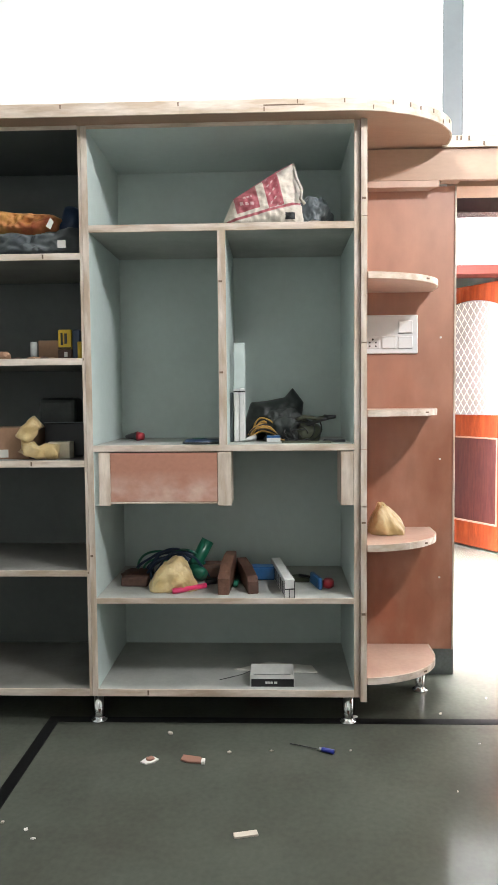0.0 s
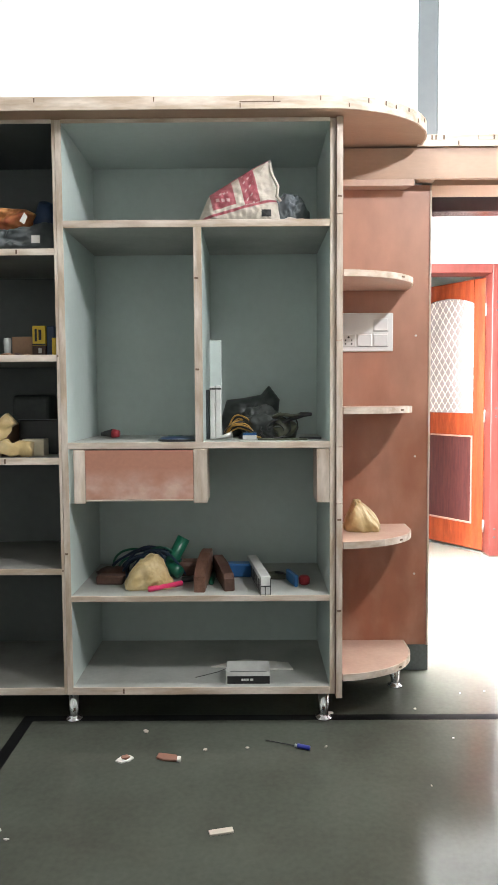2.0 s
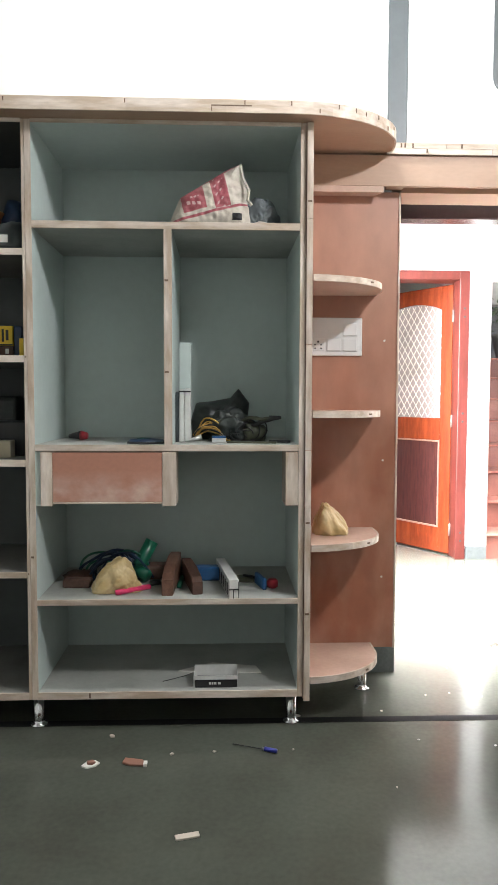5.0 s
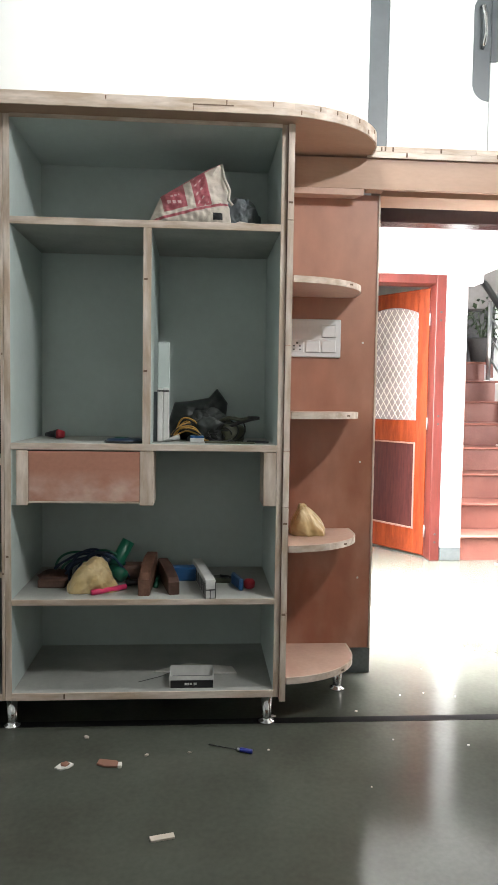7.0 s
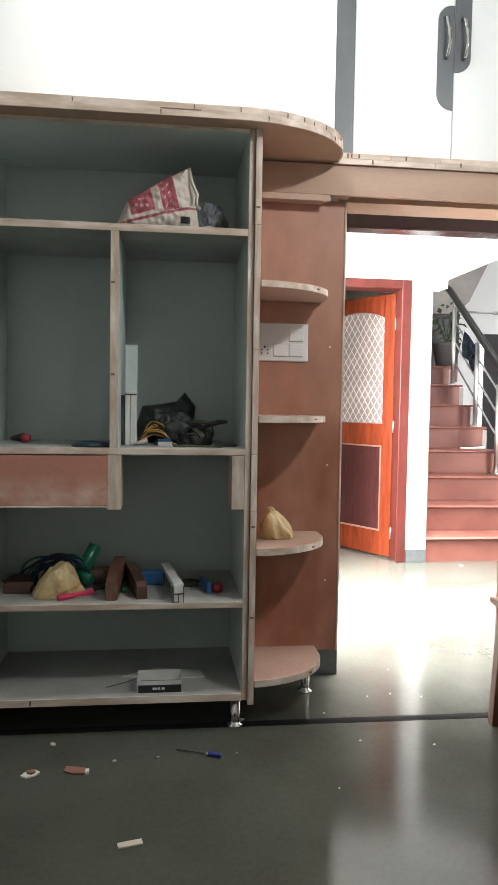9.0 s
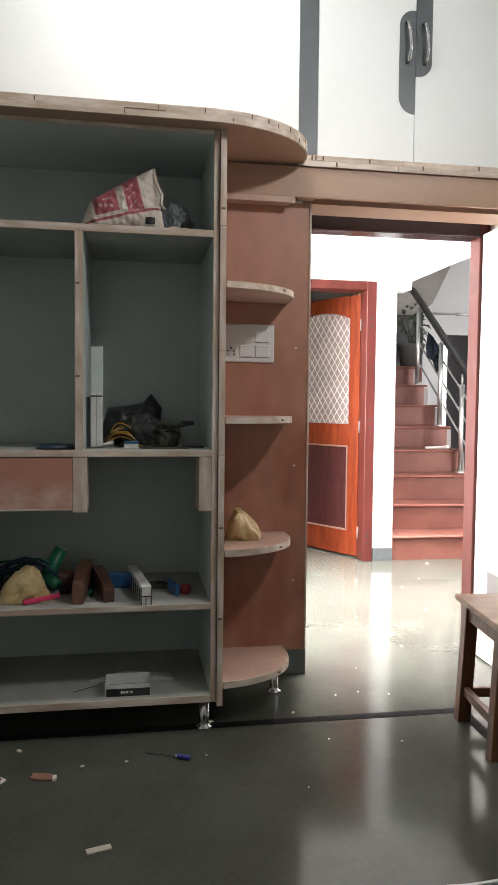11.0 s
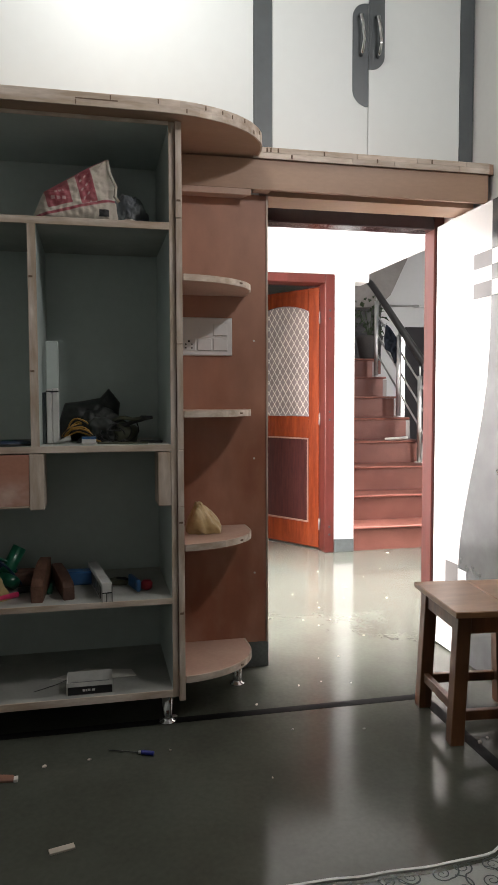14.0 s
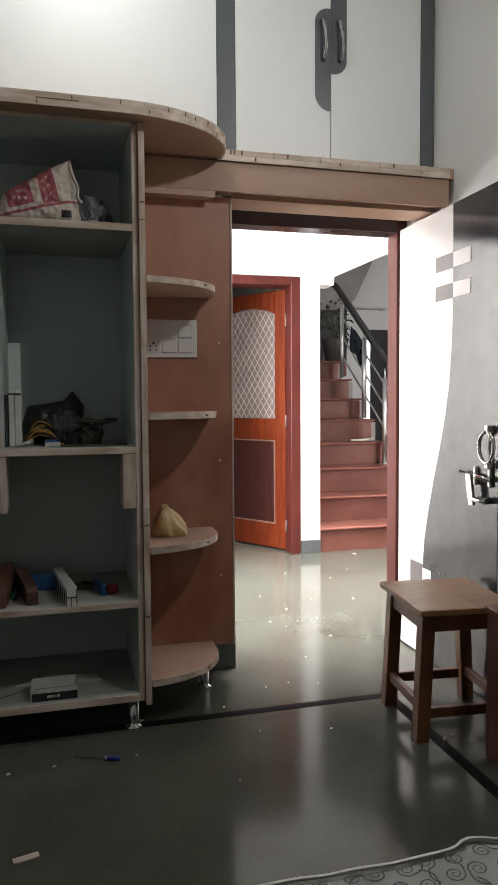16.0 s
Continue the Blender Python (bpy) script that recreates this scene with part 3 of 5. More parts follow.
def cabinet_right():
    c = thing("open_cabinet", (-0.17, 2.77, 0), "unfinished open cabinet in grey green laminate and raw plywood", "cabinet")
    z0 = 0.112
    lipped("side_panel", -0.6545, -0.634, YF, YB - 0.02, z0, 2.124, c, "z", None, (0.62,))
    lipped("side_panel", 0.287, 0.307, YF, YB - 0.02, z0, 2.124, c, "z")
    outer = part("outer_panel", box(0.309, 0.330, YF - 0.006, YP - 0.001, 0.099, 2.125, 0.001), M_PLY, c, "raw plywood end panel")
    cuts = [0.099, 0.42, 0.80, 1.00, 1.37, 1.80, 2.125]
    for a, b in zip(cuts, cuts[1:]):
        part("lipping", box(0.3085, 0.3305, YF - 0.013, YF - 0.0062, a + 0.0008, b - 0.0008, 0.001), M_PINEV, outer, "raw pine edge strip")
    for z in (0.413, 0.74, 1.856):
        part("knot", box(0.312, 0.326, YF - 0.0136, YF - 0.010, z, z + 0.007), M_KNOT, outer)
    lipped("top_panel", -0.634, 0.287, YF - 0.004, YB - 0.02, 2.113, 2.125, c)
    lipped("bottom_panel", -0.634, 0.287, YF - 0.002, YB - 0.02, z0, z0 + 0.025, c, "x", M_SHELF, (-0.455,))
    part("back_panel", box(-0.634, 0.287, YB - 0.0195, YB - 0.006, z0, 2.113), M_LAM, c, "grey green laminate back")
    lipped("shelf", -0.634, 0.287, YF + 0.002, YB - 0.02, 1.763, 1.787, c, "x", M_SHELF)
    lipped("shelf", -0.634, 0.287, YF + 0.002, YB - 0.02, 0.997, 1.019, c, "x", M_SHELF)
    lipped("shelf", -0.634, 0.287, YF + 0.002, YB - 0.02, 0.450, 0.470, c, "x", M_SHELF)
    lipped("divider", -0.185, -0.157, YF + 0.003, YB - 0.02, 1.019, 1.763, c, "z", None, (1.27, 1.585))
    for x0, x1 in ((-0.616, -0.5755), (-0.1925, -0.145), (0.241, 0.2865)):
        part("drawer_runner", box(x0, x1, YF + 0.001, 2.93 if x0 < -0.5 else 2.66, 0.803, 0.994, 0.002), M_PINEV, c, "raw pine drawer support")
    part("filler", box(-0.6338, -0.6163, YF + 0.012, 2.93, 0.803, 0.994), M_LAM, c)
    dr = part("drawer", box(-0.574, -0.194, YF + 0.012, 2.90, 0.815, 0.990), M_PINE, c, "plywood drawer")
    part("drawer_front", box(-0.5745, -0.1935, YF + 0.002, YF + 0.0118, 0.8175, 0.992, 0.0015), M_DRAWER, dr, "reddish plywood drawer front with dusty marks")
    part("edge_strip", box(-0.5745, -0.1935, YF + 0.001, YF + 0.0118, 0.811, 0.817, 0.001), M_PINE, dr)
    for x in (-0.645, 0.270):
        leg(x, 2.565, z0, c)
    for x in (-0.645, 0.270):
        leg(x, 2.93, z0, c)
    return c


cabinet_right()


M_SHELFL = mat("dusty_grey_board", (0.26, 0.255, 0.23), 0.5, second=(0.18, 0.175, 0.155), scale=5, mix=0.5, fine=70, fine_amount=0.06)


def cabinet_left():
    c = thing("open_cabinet", (-1.12, 2.77, 0), "unfinished open bookcase unit with a dark grey back", "cabinet")
    x0, x1, z0 = -1.56, -0.666, 0.112
    lipped("side_panel", x1, x1 + 0.0105, YF, YB - 0.02, z0, 2.124, c, "z", M_LAMD, (1.32, 0.56))
    lipped("side_panel", x0 - 0.02, x0, YF, YB - 0.02, z0, 2.124, c, "z", M_LAMD)
    lipped("top_panel", x0, x1, YF - 0.004, YB - 0.02, 2.113, 2.125, c, "x", M_LAMD)
    lipped("bottom_panel", x0, x1, YF - 0.002, YB - 0.02, z0, z0 + 0.025, c, "x", M_SHELFL)
    part("back_panel", box(x0, x1, YB - 0.0195, YB - 0.006, z0, 2.113), M_LAMD, c, "dark grey board back")
    for a, b, k in ((1.671, 1.693, (-0.80,)), (1.305, 1.328, ()), (0.943, 0.966, (-0.86,)), (0.549, 0.570, ())):
        lipped("shelf", x0, x1, YF + 0.002, YB - 0.02, a, b, c, "x", M_SHELFL, k)
    for x in (-1.54, ):
        leg(x, 2.565, z0, c)
    leg(-0.93, 2.93, z0, c)


cabinet_left()


def top_board():
    """Long top with a rounded end, joined to the board over the doorway."""
    t = thing("top_board", (0.0, 2.75, TOP), "raw plywood top with rounded end and pine edge", "top board")
    yf = 2.44
    outline = [(-1.60, yf)] + arc(0.25, 2.75, 0.410, 0.31, -90, 0, 28) + [(0.660, 2.965), (-1.60, 2.965)]
    part("board", prism(outline, TOP, TOP + 0.041), M_PLYH, t, "reddish plywood underside")
    # lipping in lengths, following the edge
    pts = [(-1.60, yf), (-1.2, yf), (-0.73, yf), (-0.30, yf), (0.03, yf), (0.17, yf)] + arc(0.25, 2.75, 0.410, 0.31, -90, 0, 28) + [(0.660, 2.80)]
    cuts = [0, 2, 3, 4, 6, 9, 12, 14, 16, 18, 20, 22, 24, 27, 30, len(pts) - 1]

    def out(i):
        a, b = Vector(pts[max(i - 1, 0)]), Vector(pts[min(i + 1, len(pts) - 1)])
        d = (b - a).normalized()
        return Vector((d.y, -d.x))
    for a, b in zip(cuts, cuts[1:]):
        if a >= len(pts) - 1:
            continue
        b = min(b, len(pts) - 1)
        inner = [tuple(Vector(pts[i]) + out(i) * 0.0004) for i in range(a, b + 1)]
        outer = [tuple(Vector(pts[i]) + out(i) * 0.007) for i in range(a, b + 1)]
        part("lipping", prism(inner + outer[::-1], TOP - 0.001, TOP + 0.0200), M_PINE, t, "raw pine edge strip")
    for a, b in zip(cuts[1:], cuts[2:]):
        b = min(b, len(pts) - 1)
        if a >= b:
            continue
        inner = [tuple(Vector(pts[i]) + out(i) * 0.0004) for i in range(a, b + 1)]
        outer = [tuple(Vector(pts[i]) + out(i) * 0.0065) for i in range(a, b + 1)]
        part("lipping", prism(inner + outer[::-1], TOP + 0.0205, TOP + 0.042), M_PINE, t, "raw pine edge strip")
    part("lipping", box(-1.60, -0.30, yf - 0.0066, yf - 0.0004, TOP + 0.0205, TOP + 0.042), M_PINE, t, "raw pine edge strip")
    # dark joint ends
    for x, z in ((-0.70, 0.024), (-0.305, 0.024), (-0.02, 0.002), (0.09, 0.024), (0.245, 0.024)):
        part("joint", box(x, x + 0.004, yf - 0.0076, yf - 0.003, TOP + z, TOP + z + 0.014), M_KNOT, t)
    part("joint", box(-0.02, 0.115, yf - 0.0076, yf - 0.003, TOP + 0.019, TOP + 0.023), M_KNOT, t)
    for i, z in ((10, 0.004), (13, 0.024), (16, 0.024), (18, 0.02), (21, 0.024), (24, 0.004), (27, 0.022)):
        p = Vector(pts[i])
        b = box(-0.0018, 0.0018, -0.002, 0.002, 0, 0.013)
        moved(b, Matrix.Translation((p.x + out(i).x * 0.0072, p.y + out(i).y * 0.0072, TOP + z)))
        part("joint", b, M_KNOT, t)


top_board()


def beam():
    c = thing("plywood_pelmet", (1.2, 2.85, 1.995), "raw plywood pelmet box over the doorway", "pelmet")
    yb = 2.80
    TOPP = 2.120
    x1 = 1.668
    part("fascia", box(0.332, x1 - 0.001, yb, yb + 0.018, 2.002, TOPP - 0.001, 0.001), M_PLYH, c, "reddish plywood fascia")
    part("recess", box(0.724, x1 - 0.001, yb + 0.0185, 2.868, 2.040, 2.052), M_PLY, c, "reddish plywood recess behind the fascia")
    part("soffit", box(0.724, x1 - 0.03, 2.8685, YB + 0.004, 1.996, 2.052), M_PLYH, c, "reddish plywood underside")
    part("soffit", box(0.656, 0.7235, yb + 0.0185, YP - 0.001, 2.003, 2.014), M_PLYH, c)
    part("corner_piece", prism([(0.333, yb + 0.001), (0.640, yb + 0.001), (0.612, YP - 0.001), (0.333, YP - 0.001)], 1.978, 2.0015), M_PLYL, c, "pale plywood strip")
    board = part("board", box(0.6605, XR - 0.003, yb - 0.004, 2.965, TOPP, TOPP + 0.042), M_PLYH, c)
    x = 0.648
    for k, w in enumerate((0.10, 0.13, 0.20, 0.26, 0.22, 0.20)):
        b = min(x + w, x1 - 0.002)
        if b > x:
            part("lipping", box(x, b - 0.001, yb - 0.011, yb - 0.0042, TOPP + 0.0215, TOPP + 0.0425, 0.0008), M_PINE, board, "raw pine edge strip")
        x += w
    x = 0.648
    for k, w in enumerate((0.16, 0.25, 0.18, 0.29, 0.21)):
        b = min(x + w, x1 - 0.002)
        if b > x:
            part("lipping", box(x, b - 0.001, yb - 0.0115, yb - 0.0042, TOPP - 0.001, TOPP + 0.021, 0.0008), M_PINE, board, "raw pine edge strip")
        x += w
    for xx, z in ((0.66, 0.024), (0.672, 0.024), (0.70, 0.024), (0.715, 0.024), (0.745, 0.024), (0.80, 0.003), (0.935, 0.024), (1.16, 0.01), (1.40, 0.024)):
        part("joint", box(xx, xx + 0.006, yb - 0.0125, yb - 0.008, TOPP + z, TOPP + z + 0.016), M_KNOT, board)


beam()


def corner_shelves():
    c = thing("corner_shelf_unit", (0.5, 2.8, 0), "raw reddish plywood end unit with rounded open shelves", "shelf unit")
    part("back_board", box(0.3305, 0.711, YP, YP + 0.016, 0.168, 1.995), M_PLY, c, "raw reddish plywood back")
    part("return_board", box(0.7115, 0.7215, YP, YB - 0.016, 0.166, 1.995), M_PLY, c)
    part("lipping", box(0.7145, 0.722, YP - 0.004, YP - 0.0003, 0.166, 1.995, 0.0008), M_PINEV, c, "raw pine edge strip")
    for z0, z1, face in ((1.590, 1.611, M_PLYL), (1.115, 1.138, M_PLYL), (0.641, 0.664, M_PLYL), (0.165, 0.188, M_PLYL)):
        curve = arc(0.30, 2.76, 0.318, 0.258, -84, 0, 20)
        outline = [(0.3305, curve[0][1])] + curve[0:] + [(0.618, YP - 0.001), (0.3305, YP - 0.001)]
        outline = [p for i, p in enumerate(outline) if i == 0 or p[0] > 0.3306 or i > len(outline) - 2]
        s = part("shelf", prism(outline, z0, z1), face, c, "rounded plywood shelf")
        cc = [p for p in curve if p[0] > 0.331]
        inner = [(0.30 + (p[0] - 0.30) * 1.0015, 2.76 + (p[1] - 2.76) * 1.0015) for p in cc]
        outer = [(0.30 + (p[0] - 0.30) * 1.02, 2.76 + (p[1] - 2.76) * 1.025) for p in cc]
        inner.append((inner[-1][0], YP - 0.002))
        outer.append((outer[-1][0], YP - 0.002))
        n = len(inner)
        for a, b in ((0, n // 3), (n // 3, 2 * n // 3), (2 * n // 3, n - 1)):
            part("lipping", prism(inner[a:b + 1] + outer[a:b + 1][::-1], z0 - 0.0006, z1 + 0.0006), M_PINE, s, "raw pine edge strip")
        k = n // 2
        b = box(-0.007, 0.007, -0.0018, 0.0018, z0 + 0.008, z0 + 0.014)
        moved(b, Matrix.Translation((outer[k][0], outer[k][1], 0)) @ Matrix.Rotation(radians(30), 4, "Z"))
        part("knot", b, M_KNOT, s)
    leg(0.589, 2.852, 0.165, c)
    for x, z in ((0.664, 1.414), (0.664, 0.935), (0.665, 0.46)):
        part("nail_head", tube([(x, YP - 0.002, z), (x, YP + 0.001, z)], 0.0045, 8), M_PAPER, c, "pale filler dot")


corner_shelves()


def switch_board():
    s = thing("switch_board", (0.46, YP, 1.35), "white modular switch plate with socket", "switch")
    x0, x1, z0, z1 = 0.352, 0.573, 1.352, 1.503
    plate = part("plate", box(x0, x1, YP - 0.009, YP - 0.0005, z0, z1, 0.003), M_SWITCH, s)
    y = YP - 0.0092
    w = (x1 - x0 - 0.03) / 3
    for r in range(2):
        for k in range(3):
            a = x0 + 0.015 + k * w
            zz = z0 + 0.020 + r * 0.060
            if k == 0 or (k == 1 and r == 1):
                continue
            sw = part("switch", box(a + 0.001, a + w - 0.006, y - 0.004, y, zz, zz + 0.048, 0.002), M_SWITCH, plate)
            part("shadow_line", box(a + 0.001, a + w - 0.006, y - 0.001, y + 0.0002, zz - 0.0018, zz - 0.0004), M_GAP, sw)
    part("socket_face", box(x0 + 0.016, x0 + w + 0.009, y - 0.002, y, z0 + 0.02, z0 + 0.068, 0.001), M_SWITCH, plate)
    for dx, dz, r in ((0, 0.034, 0.0045), (-0.012, 0.022, 0.0035), (0.012, 0.022, 0.0035), (-0.012, 0.008, 0.0035), (0.012, 0.008, 0.0035)):
        x = x0 + 0.016 + w / 2 - 0.003 + dx
        part("socket_hole", tube([(x, y - 0.0026, z0 + 0.022 + dz), (x, y - 0.001, z0 + 0.022 + dz)], r, 8), M_GAP, plate)
    part("knob", tube([(x0 + 0.015 + w + 0.016, y - 0.006, z0 + 0.106), (x0 + 0.015 + w + 0.016, y - 0.003, z0 + 0.106)], 0.010, 14), M_SWITCH, plate, "round regulator knob")


switch_board()


# ---------------------------------------------------------------- stool
def stool():
    s = thing("wooden_stool", (1.386, 2.322, 0), "worn brown wooden stool standing on the stone floor", "stool")
    H, hx, hy = 0.47, 0.180, 0.202
    rot = Matrix.Rotation(radians(-5.5), 4, "Z")
    base = Matrix.Translation((1.386, 2.322, 0)) @ rot

    def put(name, b, m, label=""):
        return part(name, moved(b, base), m, s, label)
    for q, (a, b) in enumerate(((-hx, 0.028), (0.0285, hx))):
        put("seat_plank", box(a, b, -hy, hy, H - 0.022, H - 0.0006 * q, 0.003), M_STOOLTOP, "worn seat plank")
    top, foot = (0.136, 0.150), (0.158, 0.152)
    for sx in (-1, 1):
        for sy in (-1, 1):
            b = box(-0.024, 0.024, -0.024, 0.024, 0, H - 0.0225, 0.002)
            for v in b.verts:
                k = v.co.z / (H - 0.0225)
                v.co.x += sx * (foot[0] + (top[0] - foot[0]) * k)
                v.co.y += sy * (foot[1] + (top[1] - foot[1]) * k)
            put("leg", b, M_STOOL)
    for sy in (-1, 1):
        put("apron", box(-0.118, 0.118, sy * 0.160 - 0.011, sy * 0.160 + 0.011, H - 0.085, H - 0.023, 0.002), M_STOOL)
        put("stretcher", box(-0.131, 0.131, sy * 0.162 - 0.011, sy * 0.162 + 0.011, 0.085, 0.120, 0.002), M_STOOL)
    for sx in (-1, 1):
        put("apron", box(sx * 0.142 - 0.011, sx * 0.142 + 0.011, -0.136, 0.136, H - 0.085, H - 0.023, 0.002), M_STOOL)
        put("stretcher", box(sx * 0.153 - 0.011, sx * 0.153 + 0.011, -0.140, 0.140, 0.10, 0.135, 0.002), M_STOOL)


stool()


# ---------------------------------------------------------------- bed under the camera
M_SHEET = mat("printed_sheet", (0.80, 0.82, 0.78), 0.85, second=(0.72, 0.74, 0.70), scale=18, fine=240, fine_amount=0.08, bump=0.3, bump_scale=90)
M_HEM = mat("sheet_hem", (0.66, 0.67, 0.64), 0.85, fine=240, fine_amount=0.05)
M_PRINT = mat("sheet_print", (0.09, 0.11, 0.11), 0.85, fine=240, fine_amount=0.08)
M_BOXWOOD = mat("red_brown_wood", (0.15, 0.055, 0.03), 0.4, second=(0.10, 0.035, 0.02), scale=6, stretch=(3, 3, 0.5), mix=0.5, fine_amount=0.1)


def sheet_height(x, y):
    h = 0.432 + 0.006 * noise.noise(Vector((x * 5, y * 5, 2.0))) + 0.0025 * noise.noise(Vector((x * 16, y * 16, 5.0)))
    d = math.exp(-((x - 0.675) / 0.05) ** 2) * math.exp(-((y - 1.02) / 0.09) ** 2)
    return h + 0.008 * d


def sheet_edge(x):
    return 1.023 + 0.017 / (1 + math.exp(-(x - 0.660) / 0.006)) - 0.014 / (1 + math.exp(-(x - 0.725) / 0.015)) + 0.002 * noise.noise(Vector((x * 9, 0, 0)))


def bed():
    b = thing("bed", (0.2, 0.0, 0), "low bed with a grey swirl-patterned sheet", "bed")
    part("base", box(-0.85, 1.20, -1.45, 0.93, 0.0, 0.22, 0.004), M_BOXWOOD, b, "wooden bed base")
    part("mattress", box(-0.89, 1.22, -1.5, 0.97, 0.2205, 0.415, 0.03, segs=3), M_HEM, b)
    bm = bmesh.new()
    nx, ny = 150, 60
    grid = []
    for i in range(nx + 1):
        x = -0.9 + 2.14 * i / nx
        col = []
        e = sheet_edge(x)
        for j in range(ny + 1):
            v = j / ny
            if v < 0.75:
                y = -1.5 + (e + 1.5) * (1 - (1 - v / 0.75) ** 2)
                z = sheet_height(x, y) - 0.012 * max(0, (y - e + 0.03) / 0.03) ** 2
            else:
                w = (v - 0.75) / 0.25
                y = e + 0.006 * math.sin(w * 3) + 0.004 * noise.noise(Vector((x * 12, w * 3, 1)))
                z = sheet_height(x, e) - 0.012 - 0.20 * w
            col.append(bm.verts.new((x, y, z)))
        grid.append(col)
    for p, q in zip(grid, grid[1:]):
        for j in range(ny):
            bm.faces.new((p[j], q[j], q[j + 1], p[j + 1]))
    bmesh.ops.solidify(bm, geom=bm.faces[:], thickness=-0.003)
    sheet = part("sheet", bm, M_SHEET, b, "grey cotton sheet with dark swirls", True)
    pts = [(x, sheet_edge(x) - 0.009, sheet_height(x, sheet_edge(x) - 0.009) + 0.001) for x in [-0.88 + 2.08 * i / 140 for i in range(141)]]
    bm = bmesh.new()
    rows = [[bm.verts.new((x, y + dy, z + dz)) for x, y, z in pts] for dy, dz in ((0.003, 0.0026), (0.006, 0.0030), (0.010, 0.0015), (0.0135, -0.004), (0.0145, -0.010))]
    for p, q in zip(rows, rows[1:]):
        for i in range(len(p) - 1):
            bm.faces.new((p[i], p[i + 1], q[i + 1], q[i]))
    part("hem", bm, M_HEM, sheet, "pale hem", True)
    # printed spirals
    rnd = random.Random(4)
    bm = bmesh.new()
    for i in range(22):
        for j in range(9):
            cx = 0.22 + 0.046 * i + rnd.uniform(-0.008, 0.008) + (0.022 if j % 2 else 0)
            cy = 1.000 - 0.038 * j + rnd.uniform(-0.006, 0.006)
            a0, sg = rnd.uniform(0, 6.28), rnd.choice((-1, 1))
            line = []
            for k in range(34):
                t = k / 33
                r = 0.002 + 0.0155 * t
                a = a0 + sg * t * 12
                line.append((cx + r * math.cos(a), cy + r * math.sin(a) * 0.9))
            tail = line[-1]
            for k in range(1, 9):
                a = a0 + sg * 12 + sg * 0.9
                line.append((tail[0] + 0.004 * k * math.cos(a + 0.12 * k), tail[1] + 0.004 * k * math.sin(a + 0.12 * k)))
            prev = None
            for k in range(len(line)):
                p, q = Vector(line[max(k - 1, 0)]), Vector(line[min(k + 1, len(line) - 1)])
                d = (q - p).normalized()
                n = Vector((-d.y, d.x)) * (0.0006 + 0.0009 * k / len(line))
                pair = []
                for s in (-1, 1):
                    x, y = line[k][0] + s * n.x, line[k][1] + s * n.y
                    y = min(y, sheet_edge(x) - 0.010)
                    pair.append(bm.verts.new((x, y, sheet_height(x, y) + 0.0022)))
                if prev:
                    bm.faces.new((prev[0], prev[1], pair[1], pair[0]))
                prev = pair
    part("printed_swirl", bm, M_PRINT, sheet, "dark printed spirals")


bed()


def box_seat():
    b = thing("wooden_box_seat", (1.52, 1.94, 0), "red brown wooden box seat beside the stool", "box seat")
    part("front", box(1.368, 1.386, 1.80, 2.03, 0.0, 0.485, 0.003), M_BOXWOOD, b)
    part("side", box(1.3865, 1.66, 2.012, 2.03, 0.0, 0.485, 0.003), M_BOXWOOD, b)
    part("side", box(1.3865, 1.66, 1.80, 1.818, 0.0, 0.485, 0.003), M_BOXWOOD, b)
    part("lid", box(1.362, 1.665, 1.79, 2.036, 0.4855, 0.505, 0.004), M_BOXWOOD, b)


box_seat()

# ---------------------------------------------------------------- things on the shelves
M_SACK = mat("woven_sack", (0.62, 0.56, 0.48), 0.65, second=(0.54, 0.48, 0.40), scale=14, fine=220, fine_amount=0.1, bump=0.3, bump_scale=160)
M_SACKRED = mat("sack_red_print", (0.36, 0.075, 0.095), 0.65, second=(0.42, 0.14, 0.15), scale=14, fine=220, fine_amount=0.1, bump=0.3, bump_scale=160)
M_SACKPINK = mat("sack_pale_print", (0.62, 0.40, 0.38), 0.6, fine=220, fine_amount=0.1)
M_GREYBAG = mat("grey_plastic_bag", (0.075, 0.09, 0.10), 0.5, second=(0.14, 0.155, 0.155), scale=9, fine_amount=0.1)
M_BLACKBAG = mat("black_plastic_bag", (0.014, 0.018, 0.016), 0.5, second=(0.032, 0.038, 0.034), scale=10, fine_amount=0.2)
M_YELBAG = mat("yellow_polythene", (0.60, 0.47, 0.25), 0.3, second=(0.47, 0.34, 0.15), scale=16, mix=0.6, fine=60, fine_amount=0.08, bump=0.5, bump_scale=34)
M_BLUE = mat("blue_plastic", (0.02, 0.10, 0.26), 0.35)
M_NAVY = mat("navy_cable", (0.012, 0.03, 0.07), 0.4)
M_GREEN = mat("green_plastic", (0.010, 0.12, 0.065), 0.3)
M_PINK = mat("pink_plastic", (0.78, 0.05, 0.16), 0.35)
M_DKWOOD = mat("dark_block_wood", (0.10, 0.05, 0.033), 0.6, second=(0.065, 0.03, 0.02), scale=12, stretch=(3, 0.5, 3), mix=0.6, fine_amount=0.15, bump=0.2)
M_BROWNWOOD = mat("brown_block_wood", (0.17, 0.085, 0.055), 0.6, second=(0.11, 0.05, 0.03), scale=12, stretch=(3, 0.5, 3), mix=0.6, fine_amount=0.15, bump=0.2)
M_WHITEP = mat("white_profile", (0.66, 0.66, 0.63), 0.45, second=(0.55, 0.55, 0.52), scale=20, fine_amount=0.04)
M_RED = mat("red_plastic", (0.36, 0.02, 0.03), 0.35)
M_BLK = mat("black_plastic", (0.015, 0.015, 0.016), 0.4)
M_YEL = mat("yellow_card", (0.72, 0.48, 0.02), 0.5, fine_amount=0.05)
